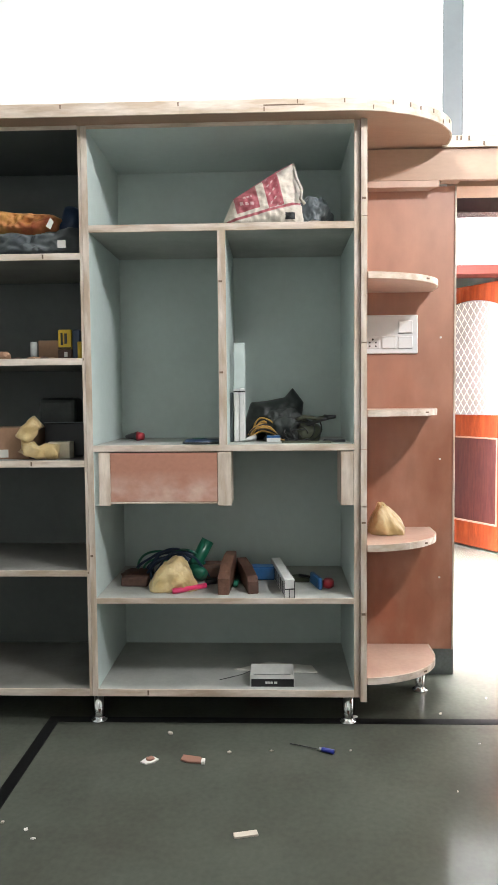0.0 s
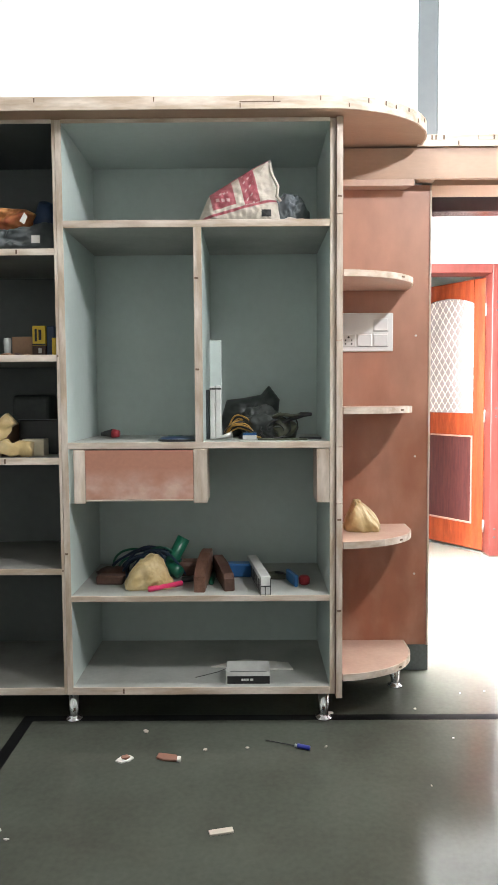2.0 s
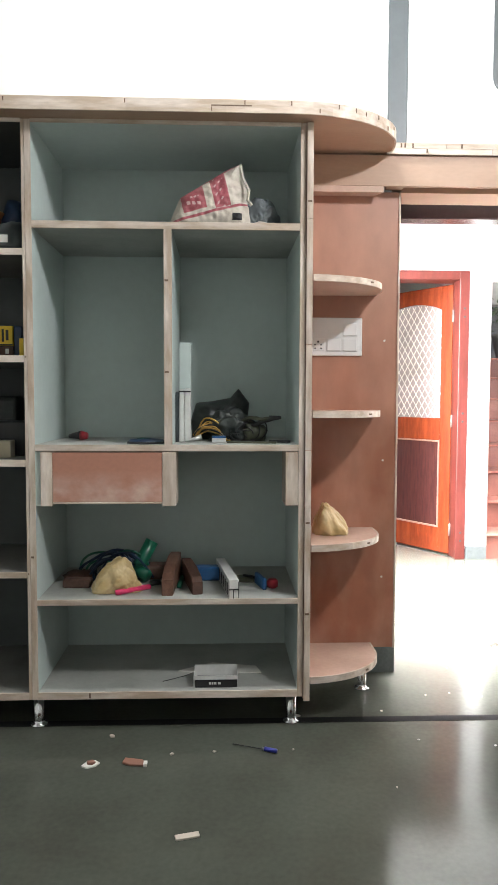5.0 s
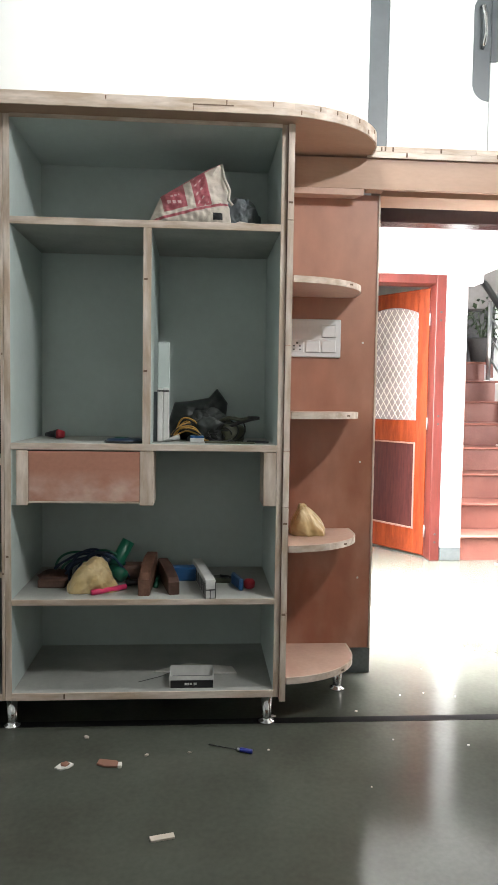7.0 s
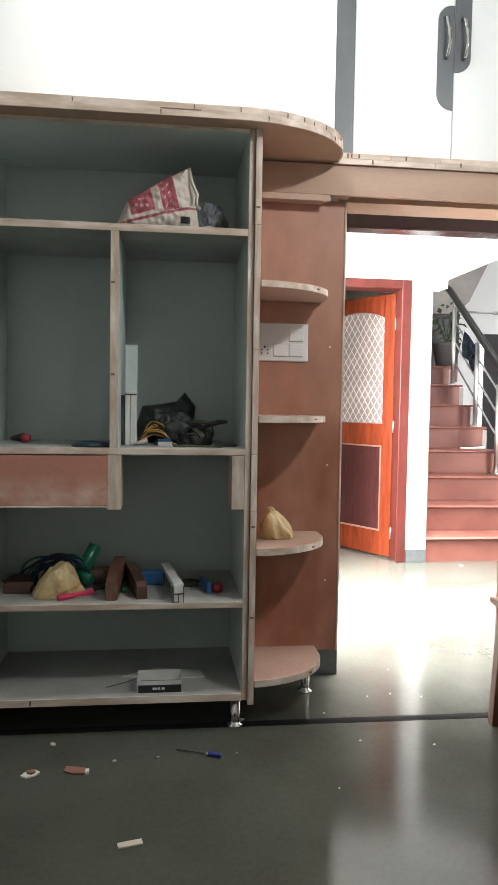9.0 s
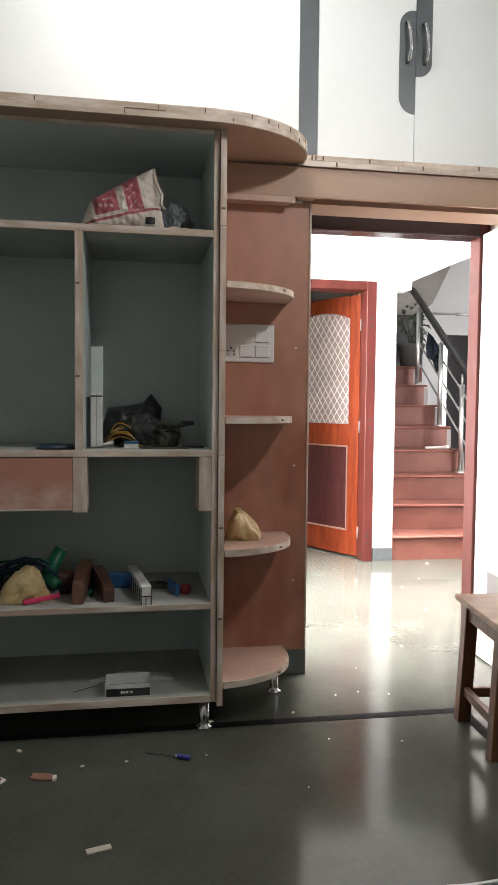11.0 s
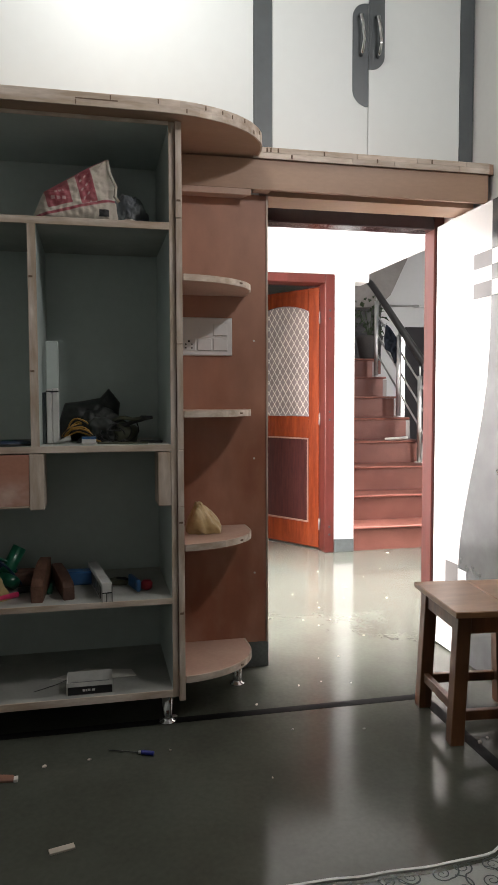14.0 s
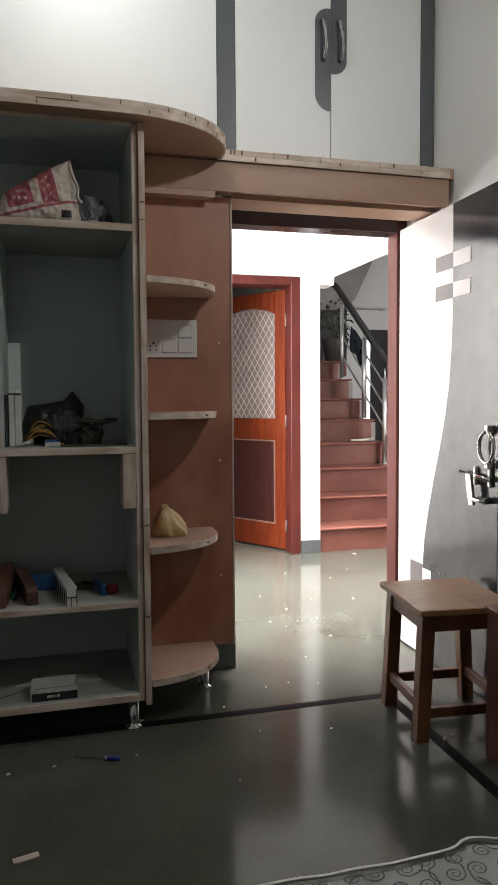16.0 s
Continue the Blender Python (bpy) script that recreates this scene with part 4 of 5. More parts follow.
M_YWIRE = mat("yellow_wire", (0.50, 0.28, 0.05), 0.5)
M_CARD = mat("cardboard", (0.34, 0.20, 0.12), 0.75, second=(0.27, 0.155, 0.09), scale=10, fine=80, fine_amount=0.08)
M_ORANGE = mat("orange_sack", (0.56, 0.30, 0.08), 0.55, second=(0.36, 0.09, 0.035), scale=9, mix=0.6, fine=180, fine_amount=0.12, bump=0.3)
M_CREAM = mat("cream_card", (0.66, 0.60, 0.46), 0.6, fine_amount=0.04)
M_OLIVE = mat("olive_metal", (0.055, 0.06, 0.032), 0.45)
M_CLEAR = mat("scuffed_clear_plastic", (0.5, 0.52, 0.5), 0.2, fine_amount=0.05)


def pillow(outline, y, thick, pick=None, rings=26, steps=110, rough=0.006, seed=1.0):
    """A stuffed bag: a flat outline of (x, z) swollen to both sides."""
    n = len(outline)
    lens = [(Vector(outline[(i + 1) % n]) - Vector(outline[i])).length for i in range(n)]
    total = sum(lens)
    edge = []
    for k in range(steps):
        d = total * k / steps
        i = 0
        while d > lens[i]:
            d -= lens[i]
            i += 1
        edge.append(Vector(outline[i]).lerp(Vector(outline[(i + 1) % n]), d / lens[i]))
    c = sum(edge, Vector((0, 0))) / steps
    bm = bmesh.new()
    for side in (-1, 1):
        loops = []
        for r in range(rings + 1):
            s = 1 - r / (rings + 0.5)
            row = []
            for e in edge:
                p = c.lerp(e, s)
                bulge = thick * (1 - s ** 3) ** 0.6
                w = rough * (1 - s ** 6) * (noise.noise(Vector((p.x * 22, p.y * 22, seed))) + 0.6 * noise.noise(Vector((p.x * 55, p.y * 55, seed + 3))))
                row.append(bm.verts.new((p.x, y + side * (bulge + w * 1.5), p.y)))
            loops.append(row)
        for a, b in zip(loops, loops[1:]):
            for k in range(steps):
                f = bm.faces.new((a[k], a[(k + 1) % steps], b[(k + 1) % steps], b[k]))
                if pick:
                    m = f.calc_center_median()
                    f.material_index = pick(m.x, m.z)
        f = bm.faces.new(loops[-1])
    bmesh.ops.remove_doubles(bm, verts=bm.verts, dist=0.0002)
    return bm


def sack():
    def pick(x, z):
        cx, cz = 70 + (x + 0.176) / 0.000673, 415 - (z - 1.815) / 0.000657
        u, v = 0.97 * cx - 0.23 * cz, cz + 0.257 * (cx - 150) - 415
        if v > 0:
            return 3 if (410 < cx < 462 and cz < 412 and cz > 376) else 0
        if v > -14:
            return 1
        top = cz - (282 - (cx - 130) * 0.587)
        if top < 11 and cx < 452:
            return 1
        if 63 < u < 190 and v < -34:
            if (abs(v + 75 - (u - 120) * 0.3) < 9 and 90 < u < 165 and int(u / 9) % 3) or (abs(v + 110) < 6 and 110 < u < 160 and int(u / 7) % 3):
                return 2
            return 1
        if 233 < u < 316 and v < -16:
            return 2 if (int((cz + u) / 11) % 4 == 0 and 245 < u < 300 and int(u / 13) % 2) else 1
        return 0
    out = [(-0.185, 1.7885), (-0.165, 1.838), (-0.137, 1.902), (-0.05, 1.955), (0.03, 2.003), (0.080, 2.026), (0.088, 2.015), (0.093, 1.965), (0.113, 1.92), (0.108, 1.885), (0.122, 1.868), (0.126, 1.80), (0.124, 1.7885)]
    s = thing("woven_sack", (0.0, 2.66, 1.7885), "white woven sack with red print lying on the shelf", "sack")
    b = pillow(out, 2.655, 0.065, pick, 64, 300)
    part("sack_body", b, [M_SACK, M_SACKRED, M_SACKPINK, M_BLK], s)
    part("rolled_mouth", tube([(0.083, 2.64, 2.02), (0.092, 2.615, 1.965), (0.112, 2.60, 1.92), (0.107, 2.595, 1.885), (0.122, 2.60, 1.868)], 0.006, 7), M_SACK, s, "rolled pale edge", True)
    b = crumple((0.160, 2.68, 1.7885), (0.045, 0.05, 0.066), 0.85, 1.5, 3, 5)
    solo("plastic_bag", b, M_GREYBAG, "crumpled dark grey plastic bag beside the sack", "bag", smooth=True)
    b = crumple((0.17, 2.64, 1.7885), (0.04, 0.03, 0.018), 0.5, 2.4, 8, 3)
    solo("plastic_bag", b, M_SACK, "crumpled pale scrap of bag on the shelf", "bag", smooth=True)


sack()


def bar(name, x0, y0, x1, y1, w, z0, h, m, label, category, bevel=0.004):
    """A straight bar lying from (x0, y0) to (x1, y1)."""
    d = Vector((x1 - x0, y1 - y0))
    b = box(-w / 2, w / 2, 0, d.length, 0, h, bevel)
    moved(b, Matrix.Translation((x0, y0, z0)) @ Matrix.Rotation(math.atan2(-d.x, d.y), 4, "Z"))
    return solo(name, b, m, label, category)


SH3, SH2, SHB = 0.4705, 1.0195, 0.1375
bar("wood_block", -0.579, 2.70, -0.476, 2.695, 0.05, SH3, 0.032, M_DKWOOD, "dark wooden block lying on the shelf", "wood block")
# plane-like curved bars of wood
b = sideways([(2.56, SH3), (2.56, SH3 + 0.058), (2.60, SH3 + 0.075), (2.68, SH3 + 0.090), (2.78, SH3 + 0.097), (2.87, SH3 + 0.095), (2.885, SH3)], -0.021, 0.021, 0.003)
moved(b, Matrix.Translation((-0.180, 2.56, 0)) @ Matrix.Rotation(radians(-2), 4, "Z") @ Matrix.Translation((0, -2.56, 0)))
solo("wood_bar", b, M_BROWNWOOD, "brown curved wooden bar on the shelf", "wood bar")
b = sideways([(2.575, SH3), (2.575, SH3 + 0.045), (2.60, SH3 + 0.060), (2.72, SH3 + 0.070), (2.86, SH3 + 0.072), (2.87, SH3)], -0.020, 0.020, 0.003)
moved(b, Matrix.Translation((-0.073, 2.58, 0)) @ Matrix.Rotation(radians(11), 4, "Z") @ Matrix.Translation((0, -2.58, 0)))
solo("wood_bar", b, M_DKWOOD, "dark brown wooden bar on the shelf", "wood bar")


def white_channel():
    t = thing("white_channel", (0.04, 2.68, SH3), "white cable channel with dark slots on the shelf", "cable channel")
    m = Matrix.Translation((0.059, 2.522, SH3)) @ Matrix.Rotation(radians(8), 4, "Z")
    part("channel", moved(box(-0.0185, 0.0185, 0, 0.35, 0, 0.068, 0.002), m), M_WHITEP, t)
    part("end_cover", moved(box(-0.016, -0.001, -0.002, -0.0002, 0.004, 0.040), m), M_WHITEP, t)
    for x0, x1, z0, z1 in ((-0.0185, -0.0165, 0.0, 0.062), (-0.0165, 0.018, 0.030, 0.034), (0.0165, 0.0185, 0.0, 0.06), (-0.003, 0.000, 0.0, 0.03)):
        part("slot", moved(box(x0, x1, -0.003, -0.0001, z0, z1), m), M_GAP, t)
    for k in range(6):
        part("slot", moved(box(-0.0196, -0.0186, 0.02 + 0.05 * k, 0.045 + 0.05 * k, 0.008, 0.052), m), M_GAP, t)


white_channel()
b = taper(crumple((-0.375, 2.635, SH3), (0.082, 0.052, 0.066), 0.42, 1.4, 2, 5), -0.375, SH3, 0.10, 0.35, 0.012)
solo("polythene_bag", b, M_YELBAG, "crumpled yellowish polythene bag on the lower shelf", "bag", smooth=True)
solo("pink_marker", tube([(-0.366, 2.572, SH3 + 0.010), (-0.345, 2.585, SH3 + 0.010), (-0.253, 2.655, SH3 + 0.010)], 0.010, 10), M_PINK, "pink plastic marker on the shelf", "marker", smooth=True)
solo("chisel", tube([(-0.255, 2.70, SH3 + 0.011), (-0.205, 2.725, SH3 + 0.011)], 0.011, 10), M_BLK, "black chisel handle on the shelf", "chisel", smooth=True)


def drill():
    t = thing("green_tool", (-0.30, 2.80, SH3), "green power tool with a dark blue coiled cable", "power tool")
    part("barrel", tube([(-0.318, 2.79, SH3 + 0.045), (-0.300, 2.80, SH3 + 0.07), (-0.258, 2.815, SH3 + 0.150)], 0.026, 14), M_GREEN, t, "green plastic barrel", True)
    part("grip", tube([(-0.318, 2.78, SH3 + 0.045), (-0.27, 2.74, SH3 + 0.028)], 0.024, 12), M_GREEN, t, "", True)
    part("motor", moved(box(-0.05, 0.05, -0.04, 0.04, 0, 0.06, 0.014, segs=3), Matrix.Translation((-0.23, 2.82, SH3))), M_DKWOOD, t, "dark motor housing")
    part("label_plate", moved(box(-0.03, 0.03, -0.003, 0.003, 0, 0.035, 0.001), Matrix.Translation((-0.392, 2.74, SH3 + 0.055)) @ Matrix.Rotation(radians(20), 4, "X")), M_GREEN, t)
    rnd = random.Random(2)
    for k in range(26):
        r, tilt, ph = rnd.uniform(0.055, 0.108), rnd.uniform(0.55, 1.25), rnd.uniform(0, 6)
        cx, cy = -0.40 + rnd.uniform(-0.03, 0.05), 2.80 + rnd.uniform(-0.03, 0.03)
        a0, a1 = rnd.uniform(-0.6, 0.4), rnd.uniform(2.6, 4.2)
        pts = []
        for i in range(30):
            a = a0 + (a1 - a0) * i / 29
            rr = r * (1 + 0.12 * math.sin(3 * a + ph))
            pts.append((cx + rr * 1.1 * math.cos(a), cy + 0.4 * rr * math.sin(a + ph) * math.cos(tilt), max(SH3 + 0.005, SH3 + 0.01 + rr * math.sin(a) * 0.95)))
        part("cable", tube(pts, 0.0048, 7), M_NAVY if k % 8 else M_GREEN, t, "dark blue cable", True)


drill()
solo("wood_offcut", crumple((-0.54, 2.80, SH3), (0.05, 0.04, 0.022), 0.5, 3, 5, 3), M_DKWOOD, "dark heap of small tools on the shelf", "tools", smooth=True)
solo("blue_box", box(-0.105, 0.015, 2.77, 2.83, SH3, SH3 + 0.052, 0.005), M_BLUE, "blue plastic box behind the wooden bars", "box")
solo("green_stick", tube([(-0.143, 2.665, SH3 + 0.008), (-0.14, 2.80, SH3 + 0.008)], 0.010, 10), M_GREEN, "green plastic rod on the shelf", "rod", smooth=True)
b = prism([(0.075, 2.74), (0.14, 2.735), (0.145, 2.78), (0.10, 2.80), (0.075, 2.79)], SH3, SH3 + 0.018, 0.003)
solo("olive_pouch", b, M_OLIVE, "olive green flat pouch on the shelf", "pouch")
solo("thin_file", tube([(0.10, 2.76, SH3 + 0.024), (0.135, 2.75, SH3 + 0.022), (0.165, 2.70, SH3 + 0.018)], 0.005, 8), M_BLK, "thin dark file leaning on the pouch", "file", smooth=True)


def blue_red_tool():
    t = thing("hand_plane", (0.19, 2.67, SH3), "small blue and red hand tool on the shelf", "hand tool")
    part("blade", moved(box(-0.008, 0.008, 0, 0.11, 0, 0.045, 0.004), Matrix.Translation((0.176, 2.625, SH3)) @ Matrix.Rotation(radians(14), 4, "Z")), M_BLUE, t, "blue metal plate")
    part("knob", moved(lathe([(0.012, 0.0), (0.021, 0.006), (0.022, 0.026), (0.014, 0.036)], 0, 0, 14), Matrix.Translation((0.207, 2.66, SH3))), M_RED, t, "red plastic knob", True)


blue_red_tool()

# upper working shelf
b = tube([(-0.572, 2.79, SH2 + 0.016), (-0.555, 2.785, SH2 + 0.018), (-0.535, 2.78, SH2 + 0.019), (-0.525, 2.778, SH2 + 0.019)], 0.007, 12, None, 0.019)
pl = thing("plug_top", (-0.54, 2.78, SH2), "dark plug with a red end on the shelf", "plug")
part("body", b, M_BLK, pl, "", True)
part("cap", tube([(-0.5245, 2.778, SH2 + 0.019), (-0.500, 2.772, SH2 + 0.018)], 0.0185, 12, None, 0.013), M_RED, pl, "red end", True)


def disc():
    t = thing("grinding_disc", (-0.255, 2.60, SH2), "dark blue grinding disc lying on the shelf", "disc")
    part("disc", lathe([(0.066, SH2), (0.068, SH2 + 0.004), (0.060, SH2 + 0.014), (0.02, SH2 + 0.018), (0.018, SH2 + 0.012)], -0.255, 2.605, 36), M_NAVY, t, "", True)
    part("centre", lathe([(0.024, SH2 + 0.0182), (0.024, SH2 + 0.0195)], -0.268, 2.605, 20), M_GREEN, t)
    part("ring", lathe([(0.071, SH2), (0.071, SH2 + 0.006), (0.0685, SH2 + 0.008)], -0.255, 2.605, 36), M_BLK, t)


disc()


def profiles():
    t = thing("white_profile_bundle", (-0.13, 2.68, SH2), "white plastic profiles standing beside the divider", "profile")
    part("profile", box(-0.1415, -0.1225, 2.665, 2.70, SH2, SH2 + 0.197, 0.003), M_WHITEP, t)
    part("profile", box(-0.1215, -0.100, 2.667, 2.70, SH2, SH2 + 0.200, 0.003), M_WHITEP, t)
    part("band", box(-0.142, -0.0995, 2.6635, 2.7015, SH2 + 0.185, SH2 + 0.190), M_BLK, t)
    part("sleeve", box(-0.143, -0.099, 2.703, 2.715, SH2, SH2 + 0.370, 0.002), M_LAM, t, "pale green wrapped strip")
    part("profile", box(-0.1565, -0.1435, 2.68, 2.72, SH2, SH2 + 0.185, 0.002), M_GREYBAG, t)


profiles()


def black_bag():
    t = thing("black_bag", (0.0, 2.82, SH2), "open black plastic bag with cables and tools spilling out", "bag")
    out = [(-0.10, SH2), (-0.108, 1.09), (-0.085, 1.165), (-0.02, 1.172), (0.05, 1.185), (0.082, 1.222), (0.125, 1.165), (0.118, 1.10), (0.15, 1.06), (0.15, SH2)]
    part("bag_body", pillow(out, 2.855, 0.062, None, 16, 80, 0.014, 5.0), M_BLACKBAG, t, "", True)
    part("bag_mouth", crumple((0.045, 2.745, SH2), (0.066, 0.04, 0.060), 0.9, 1.8, 11, 5), M_BLACKBAG, t, "crumpled dark plastic", True)
    rnd = random.Random(7)
    for k in range(9):
        pts = []
        a0 = rnd.uniform(-0.3, 0.3)
        for i in range(18):
            s = i / 17
            x = -0.085 + 0.13 * s
            z = SH2 + 0.006 + (0.034 + 0.006 * k) * math.sin(math.pi * min(1, s * 1.1 + 0.05)) ** 0.7
            y = 2.70 + 0.012 * math.sin(5 * s + k) + 0.006 * k * 0.3
            pts.append((x + 0.006 * math.sin(9 * s + k), y, max(z, SH2 + 0.004) + rnd.uniform(-0.001, 0.001)))
        part("wire", tube(pts, 0.0030, 6), M_BLK if k % 3 == 1 else M_YWIRE, t, "black cable" if k % 3 == 1 else "yellow insulated wire", True)
    for k in range(6):
        x0, r = rnd.uniform(0.02, 0.12), rnd.uniform(0.025, 0.045)
        tilt = rnd.uniform(0.4, 0.9)
        loop = [(x0 + r * math.cos(q), 2.692 + 0.012 * math.sin(2 * q + k), SH2 + 0.004 + r * tilt * (1 + math.sin(q))) for q in [0.6 * k + 5.2 * i / 26 for i in range(27)]]
        part("cable", tube(loop, 0.0027, 6), M_BLK, t, "thin black cable", True)


black_bag()
solo("screwdriver", tube([(-0.112, 2.66, SH2 + 0.005), (-0.085, 2.665, SH2 + 0.012), (-0.06, 2.672, SH2 + 0.018)], 0.004, 8, None, 0.012), M_STEEL, "steel tool tip on the shelf", "tool", smooth=True)
bx = thing("small_box", (0.005, 2.65, SH2), "small blue and white carton on the shelf", "box")
part("carton", box(-0.020, 0.031, 2.64, 2.675, SH2, SH2 + 0.016, 0.001), M_WHITEP, bx)
part("blue_top", box(-0.0195, 0.0305, 2.6385, 2.675, SH2 + 0.0163, SH2 + 0.024, 0.001), M_BLUE, bx, "pale blue upper half")


def tool_heap():
    t = thing("pliers", (0.15, 2.70, SH2), "green handled pliers leaning on the black bag", "pliers")
    part("handle", tube([(0.085, 2.70, SH2 + 0.075), (0.12, 2.69, SH2 + 0.092), (0.165, 2.68, SH2 + 0.085), (0.225, 2.67, SH2 + 0.092)], 0.007, 8), M_OLIVE, t, "dark green grip", True)
    part("handle", tube([(0.095, 2.71, SH2 + 0.065), (0.135, 2.70, SH2 + 0.062), (0.165, 2.69, SH2 + 0.075), (0.205, 2.67, SH2 + 0.088)], 0.008, 8), M_BLK, t, "", True)
    part("jaw", tube([(0.195, 2.68, SH2 + 0.089), (0.235, 2.66, SH2 + 0.092)], 0.011, 8, None, 0.006), M_BLK, t, "", True)
    part("loop_wire", tube([(0.14 + 0.045 * math.cos(a), 2.69, SH2 + 0.05 + 0.044 * math.sin(a)) for a in [-2.6 + 4.2 * i / 24 for i in range(25)]], 0.0028, 6), M_BLK, t, "", True)
    part("pouch", crumple((0.135, 2.72, SH2), (0.045, 0.03, 0.045), 0.4, 2.4, 14, 3), M_OLIVE, t, "olive cloth pouch", True)


tool_heap()
bar("flat_strip", 0.036, 2.62, 0.215, 2.60, 0.022, SH2, 0.006, M_OLIVE, "dark flat metal strip on the shelf", "strip", 0.001)
bar("flat_strip", 0.19, 2.655, 0.270, 2.64, 0.020, SH2, 0.009, M_BLK, "short black strip on the shelf", "strip", 0.002)


# bottom compartment
def tray():
    t = thing("carton_tray", (0.0, 2.63, SHB), "open black and white carton tray on the bottom board", "carton")
    x0, x1, y0, y1, h = -0.084, 0.073, 2.545, 2.64, 0.044
    part("base", box(x0, x1, y0, y1, SHB, SHB + 0.002), M_WHITEP, t)
    front = part("wall", box(x0, x1, y0 - 0.002, y0 - 0.0001, SHB, SHB + h), M_WHITEP, t)
    part("wall", box(x0, x1, y1, y1 + 0.002, SHB, SHB + h + 0.004), M_WHITEP, t)
    part("wall", box(x0 - 0.002, x0 - 0.0001, y0, y1, SHB, SHB + h), M_WHITEP, t)
    part("wall", box(x1, x1 + 0.002, y0, y1, SHB, SHB + h), M_WHITEP, t)
    part("black_band", box(x0 + 0.003, x1, y0 - 0.0035, y0 - 0.0022, SHB + 0.001, SHB + 0.029), M_BLK, front, "black printed band")
    for k, (a, w) in enumerate(((-0.030, 0.008), (-0.020, 0.006), (-0.012, 0.009), (0.002, 0.011))):
        part("print_bar", box(a, a + w, y0 - 0.0045, y0 - 0.0037, SHB + 0.012, SHB + 0.020), M_WHITEP, front)
    part("flap", box(x0 + 0.01, x1 - 0.01, y0 + 0.01, y0 + 0.03, SHB + 0.004, SHB + 0.035, 0.002), M_GREYBAG, t)


tray()
b = prism([(-0.15, 2.70), (0.08, 2.675), (0.165, 2.675), (0.15, 2.74), (-0.02, 2.78)], SHB, SHB + 0.004)
solo("card_sheet", b, M_PAPER, "thin sheet of card on the bottom board", "card")
solo("thin_wire", tube([(-0.20, 2.60, SHB + 0.002), (-0.12, 2.65, SHB + 0.003), (-0.03, 2.75, SHB + 0.002)], 0.0012, 5), M_GAP, "thin wire on the bottom board", "wire")
b = taper(crumple((0.437, 2.72, 0.6645), (0.066, 0.05, 0.074), 0.38, 1.2, 21, 5), 0.437, 0.6645, 0.115, 0.6, -0.024)
solo("polythene_bag", b, M_YELBAG, "crumpled yellow polythene bag on a rounded shelf", "bag", smooth=True)

# left unit
LA, LB, LC = 1.6935, 1.3285, 0.9665
out = [(-1.06, LA), (-1.06, 1.79), (-0.95, 1.80), (-0.85, 1.785), (-0.78, 1.80), (-0.70, 1.82), (-0.690, 1.76), (-0.692, LA)]
solo("black_bag", pillow(out, 2.68, 0.10, None, 18, 80, 0.022, 9.0), M_GREYBAG, "full dark grey plastic bags lying on the shelf", "bag", smooth=True)
b = pillow([(-1.05, 1.80), (-1.05, 1.885), (-0.92, 1.868), (-0.80, 1.862), (-0.765, 1.845), (-0.785, 1.79), (-0.88, 1.775), (-0.97, 1.79)], 2.66, 0.05, None, 16, 80, 0.022, 2.0)
solo("orange_sack", b, M_ORANGE, "folded orange and yellow sack on the dark bags", "sack", smooth=True)
solo("navy_bag", crumple((-0.735, 2.70, 1.782), (0.048, 0.05, 0.070), 0.35, 2.2, 31, 3), M_NAVY, "navy blue bundle on the dark bags", "bag", smooth=True)
solo("paper_tag", box(-0.757, -0.728, 2.562, 2.565, 1.722, 1.748), M_PAPER, "white paper tag on the dark bag", "tag")
b = prism([(-0.80, 1.80), (-0.783, 1.83), (-0.772, 1.815), (-0.785, 1.79)], 0, 0.004)
moved(b, Matrix.Translation((0, 2.575, 0)) @ Matrix.Rotation(radians(90), 4, "X"))
solo("paper_tag", b, M_PAPER, "white folded corner of paper", "tag")


def carton(name, x0, x1, y0, y1, z0, z1, m, label, bars=(), barm=None):
    t = thing(name, ((x0 + x1) / 2, (y0 + y1) / 2, z0), label, "box")
    bd = part("carton", box(x0, x1, y0, y1, z0, z1, 0.002), m, t)
    part("flap_line", box(x0 + 0.002, x1 - 0.002, (y0 + y1) / 2 - 0.001, (y0 + y1) / 2 + 0.001, z1 - 0.001, z1 + 0.0006), M_GAP, t)
    for a, b_, c, d in bars:
        part("print_bar", box(a, b_, y0 - 0.0012, y0 - 0.0002, c, d), barm or M_BLK, bd)
    return t


carton("small_carton", -0.785, -0.735, 2.63, 2.70, LB, LB + 0.040, M_DKWOOD, "small dark carton on the shelf", ((-0.762, -0.75, LB + 0.012, LB + 0.03),), M_PAPER)
carton("yellow_carton", -0.785, -0.737, 2.635, 2.70, LB + 0.0405, LB + 0.112, M_YEL, "yellow and black carton standing on a small box",
       ((-0.776, -0.768, LB + 0.055, LB + 0.10), (-0.762, -0.752, LB + 0.06, LB + 0.098), (-0.785, -0.737, LB + 0.042, LB + 0.047)))
solo("navy_carton", box(-0.735, -0.705, 2.64, 2.72, LB, LB + 0.112, 0.003), M_NAVY, "dark navy carton on the shelf", "box")
solo("yellow_strip", box(-0.7045, -0.690, 2.60, 2.66, LB, LB + 0.065, 0.001), M_YEL, "yellow card strip against the side panel", "card")
carton("tan_carton", -0.868, -0.79, 2.66, 2.74, LB, LB + 0.075, M_CARD, "small tan cardboard box on the shelf")
solo("plastic_cup", lathe([(0.012, LB), (0.014, LB + 0.06), (0.012, LB + 0.07)], -0.885, 2.66, 16), M_CLEAR, "small translucent plastic tube on the shelf", "tube", smooth=True)
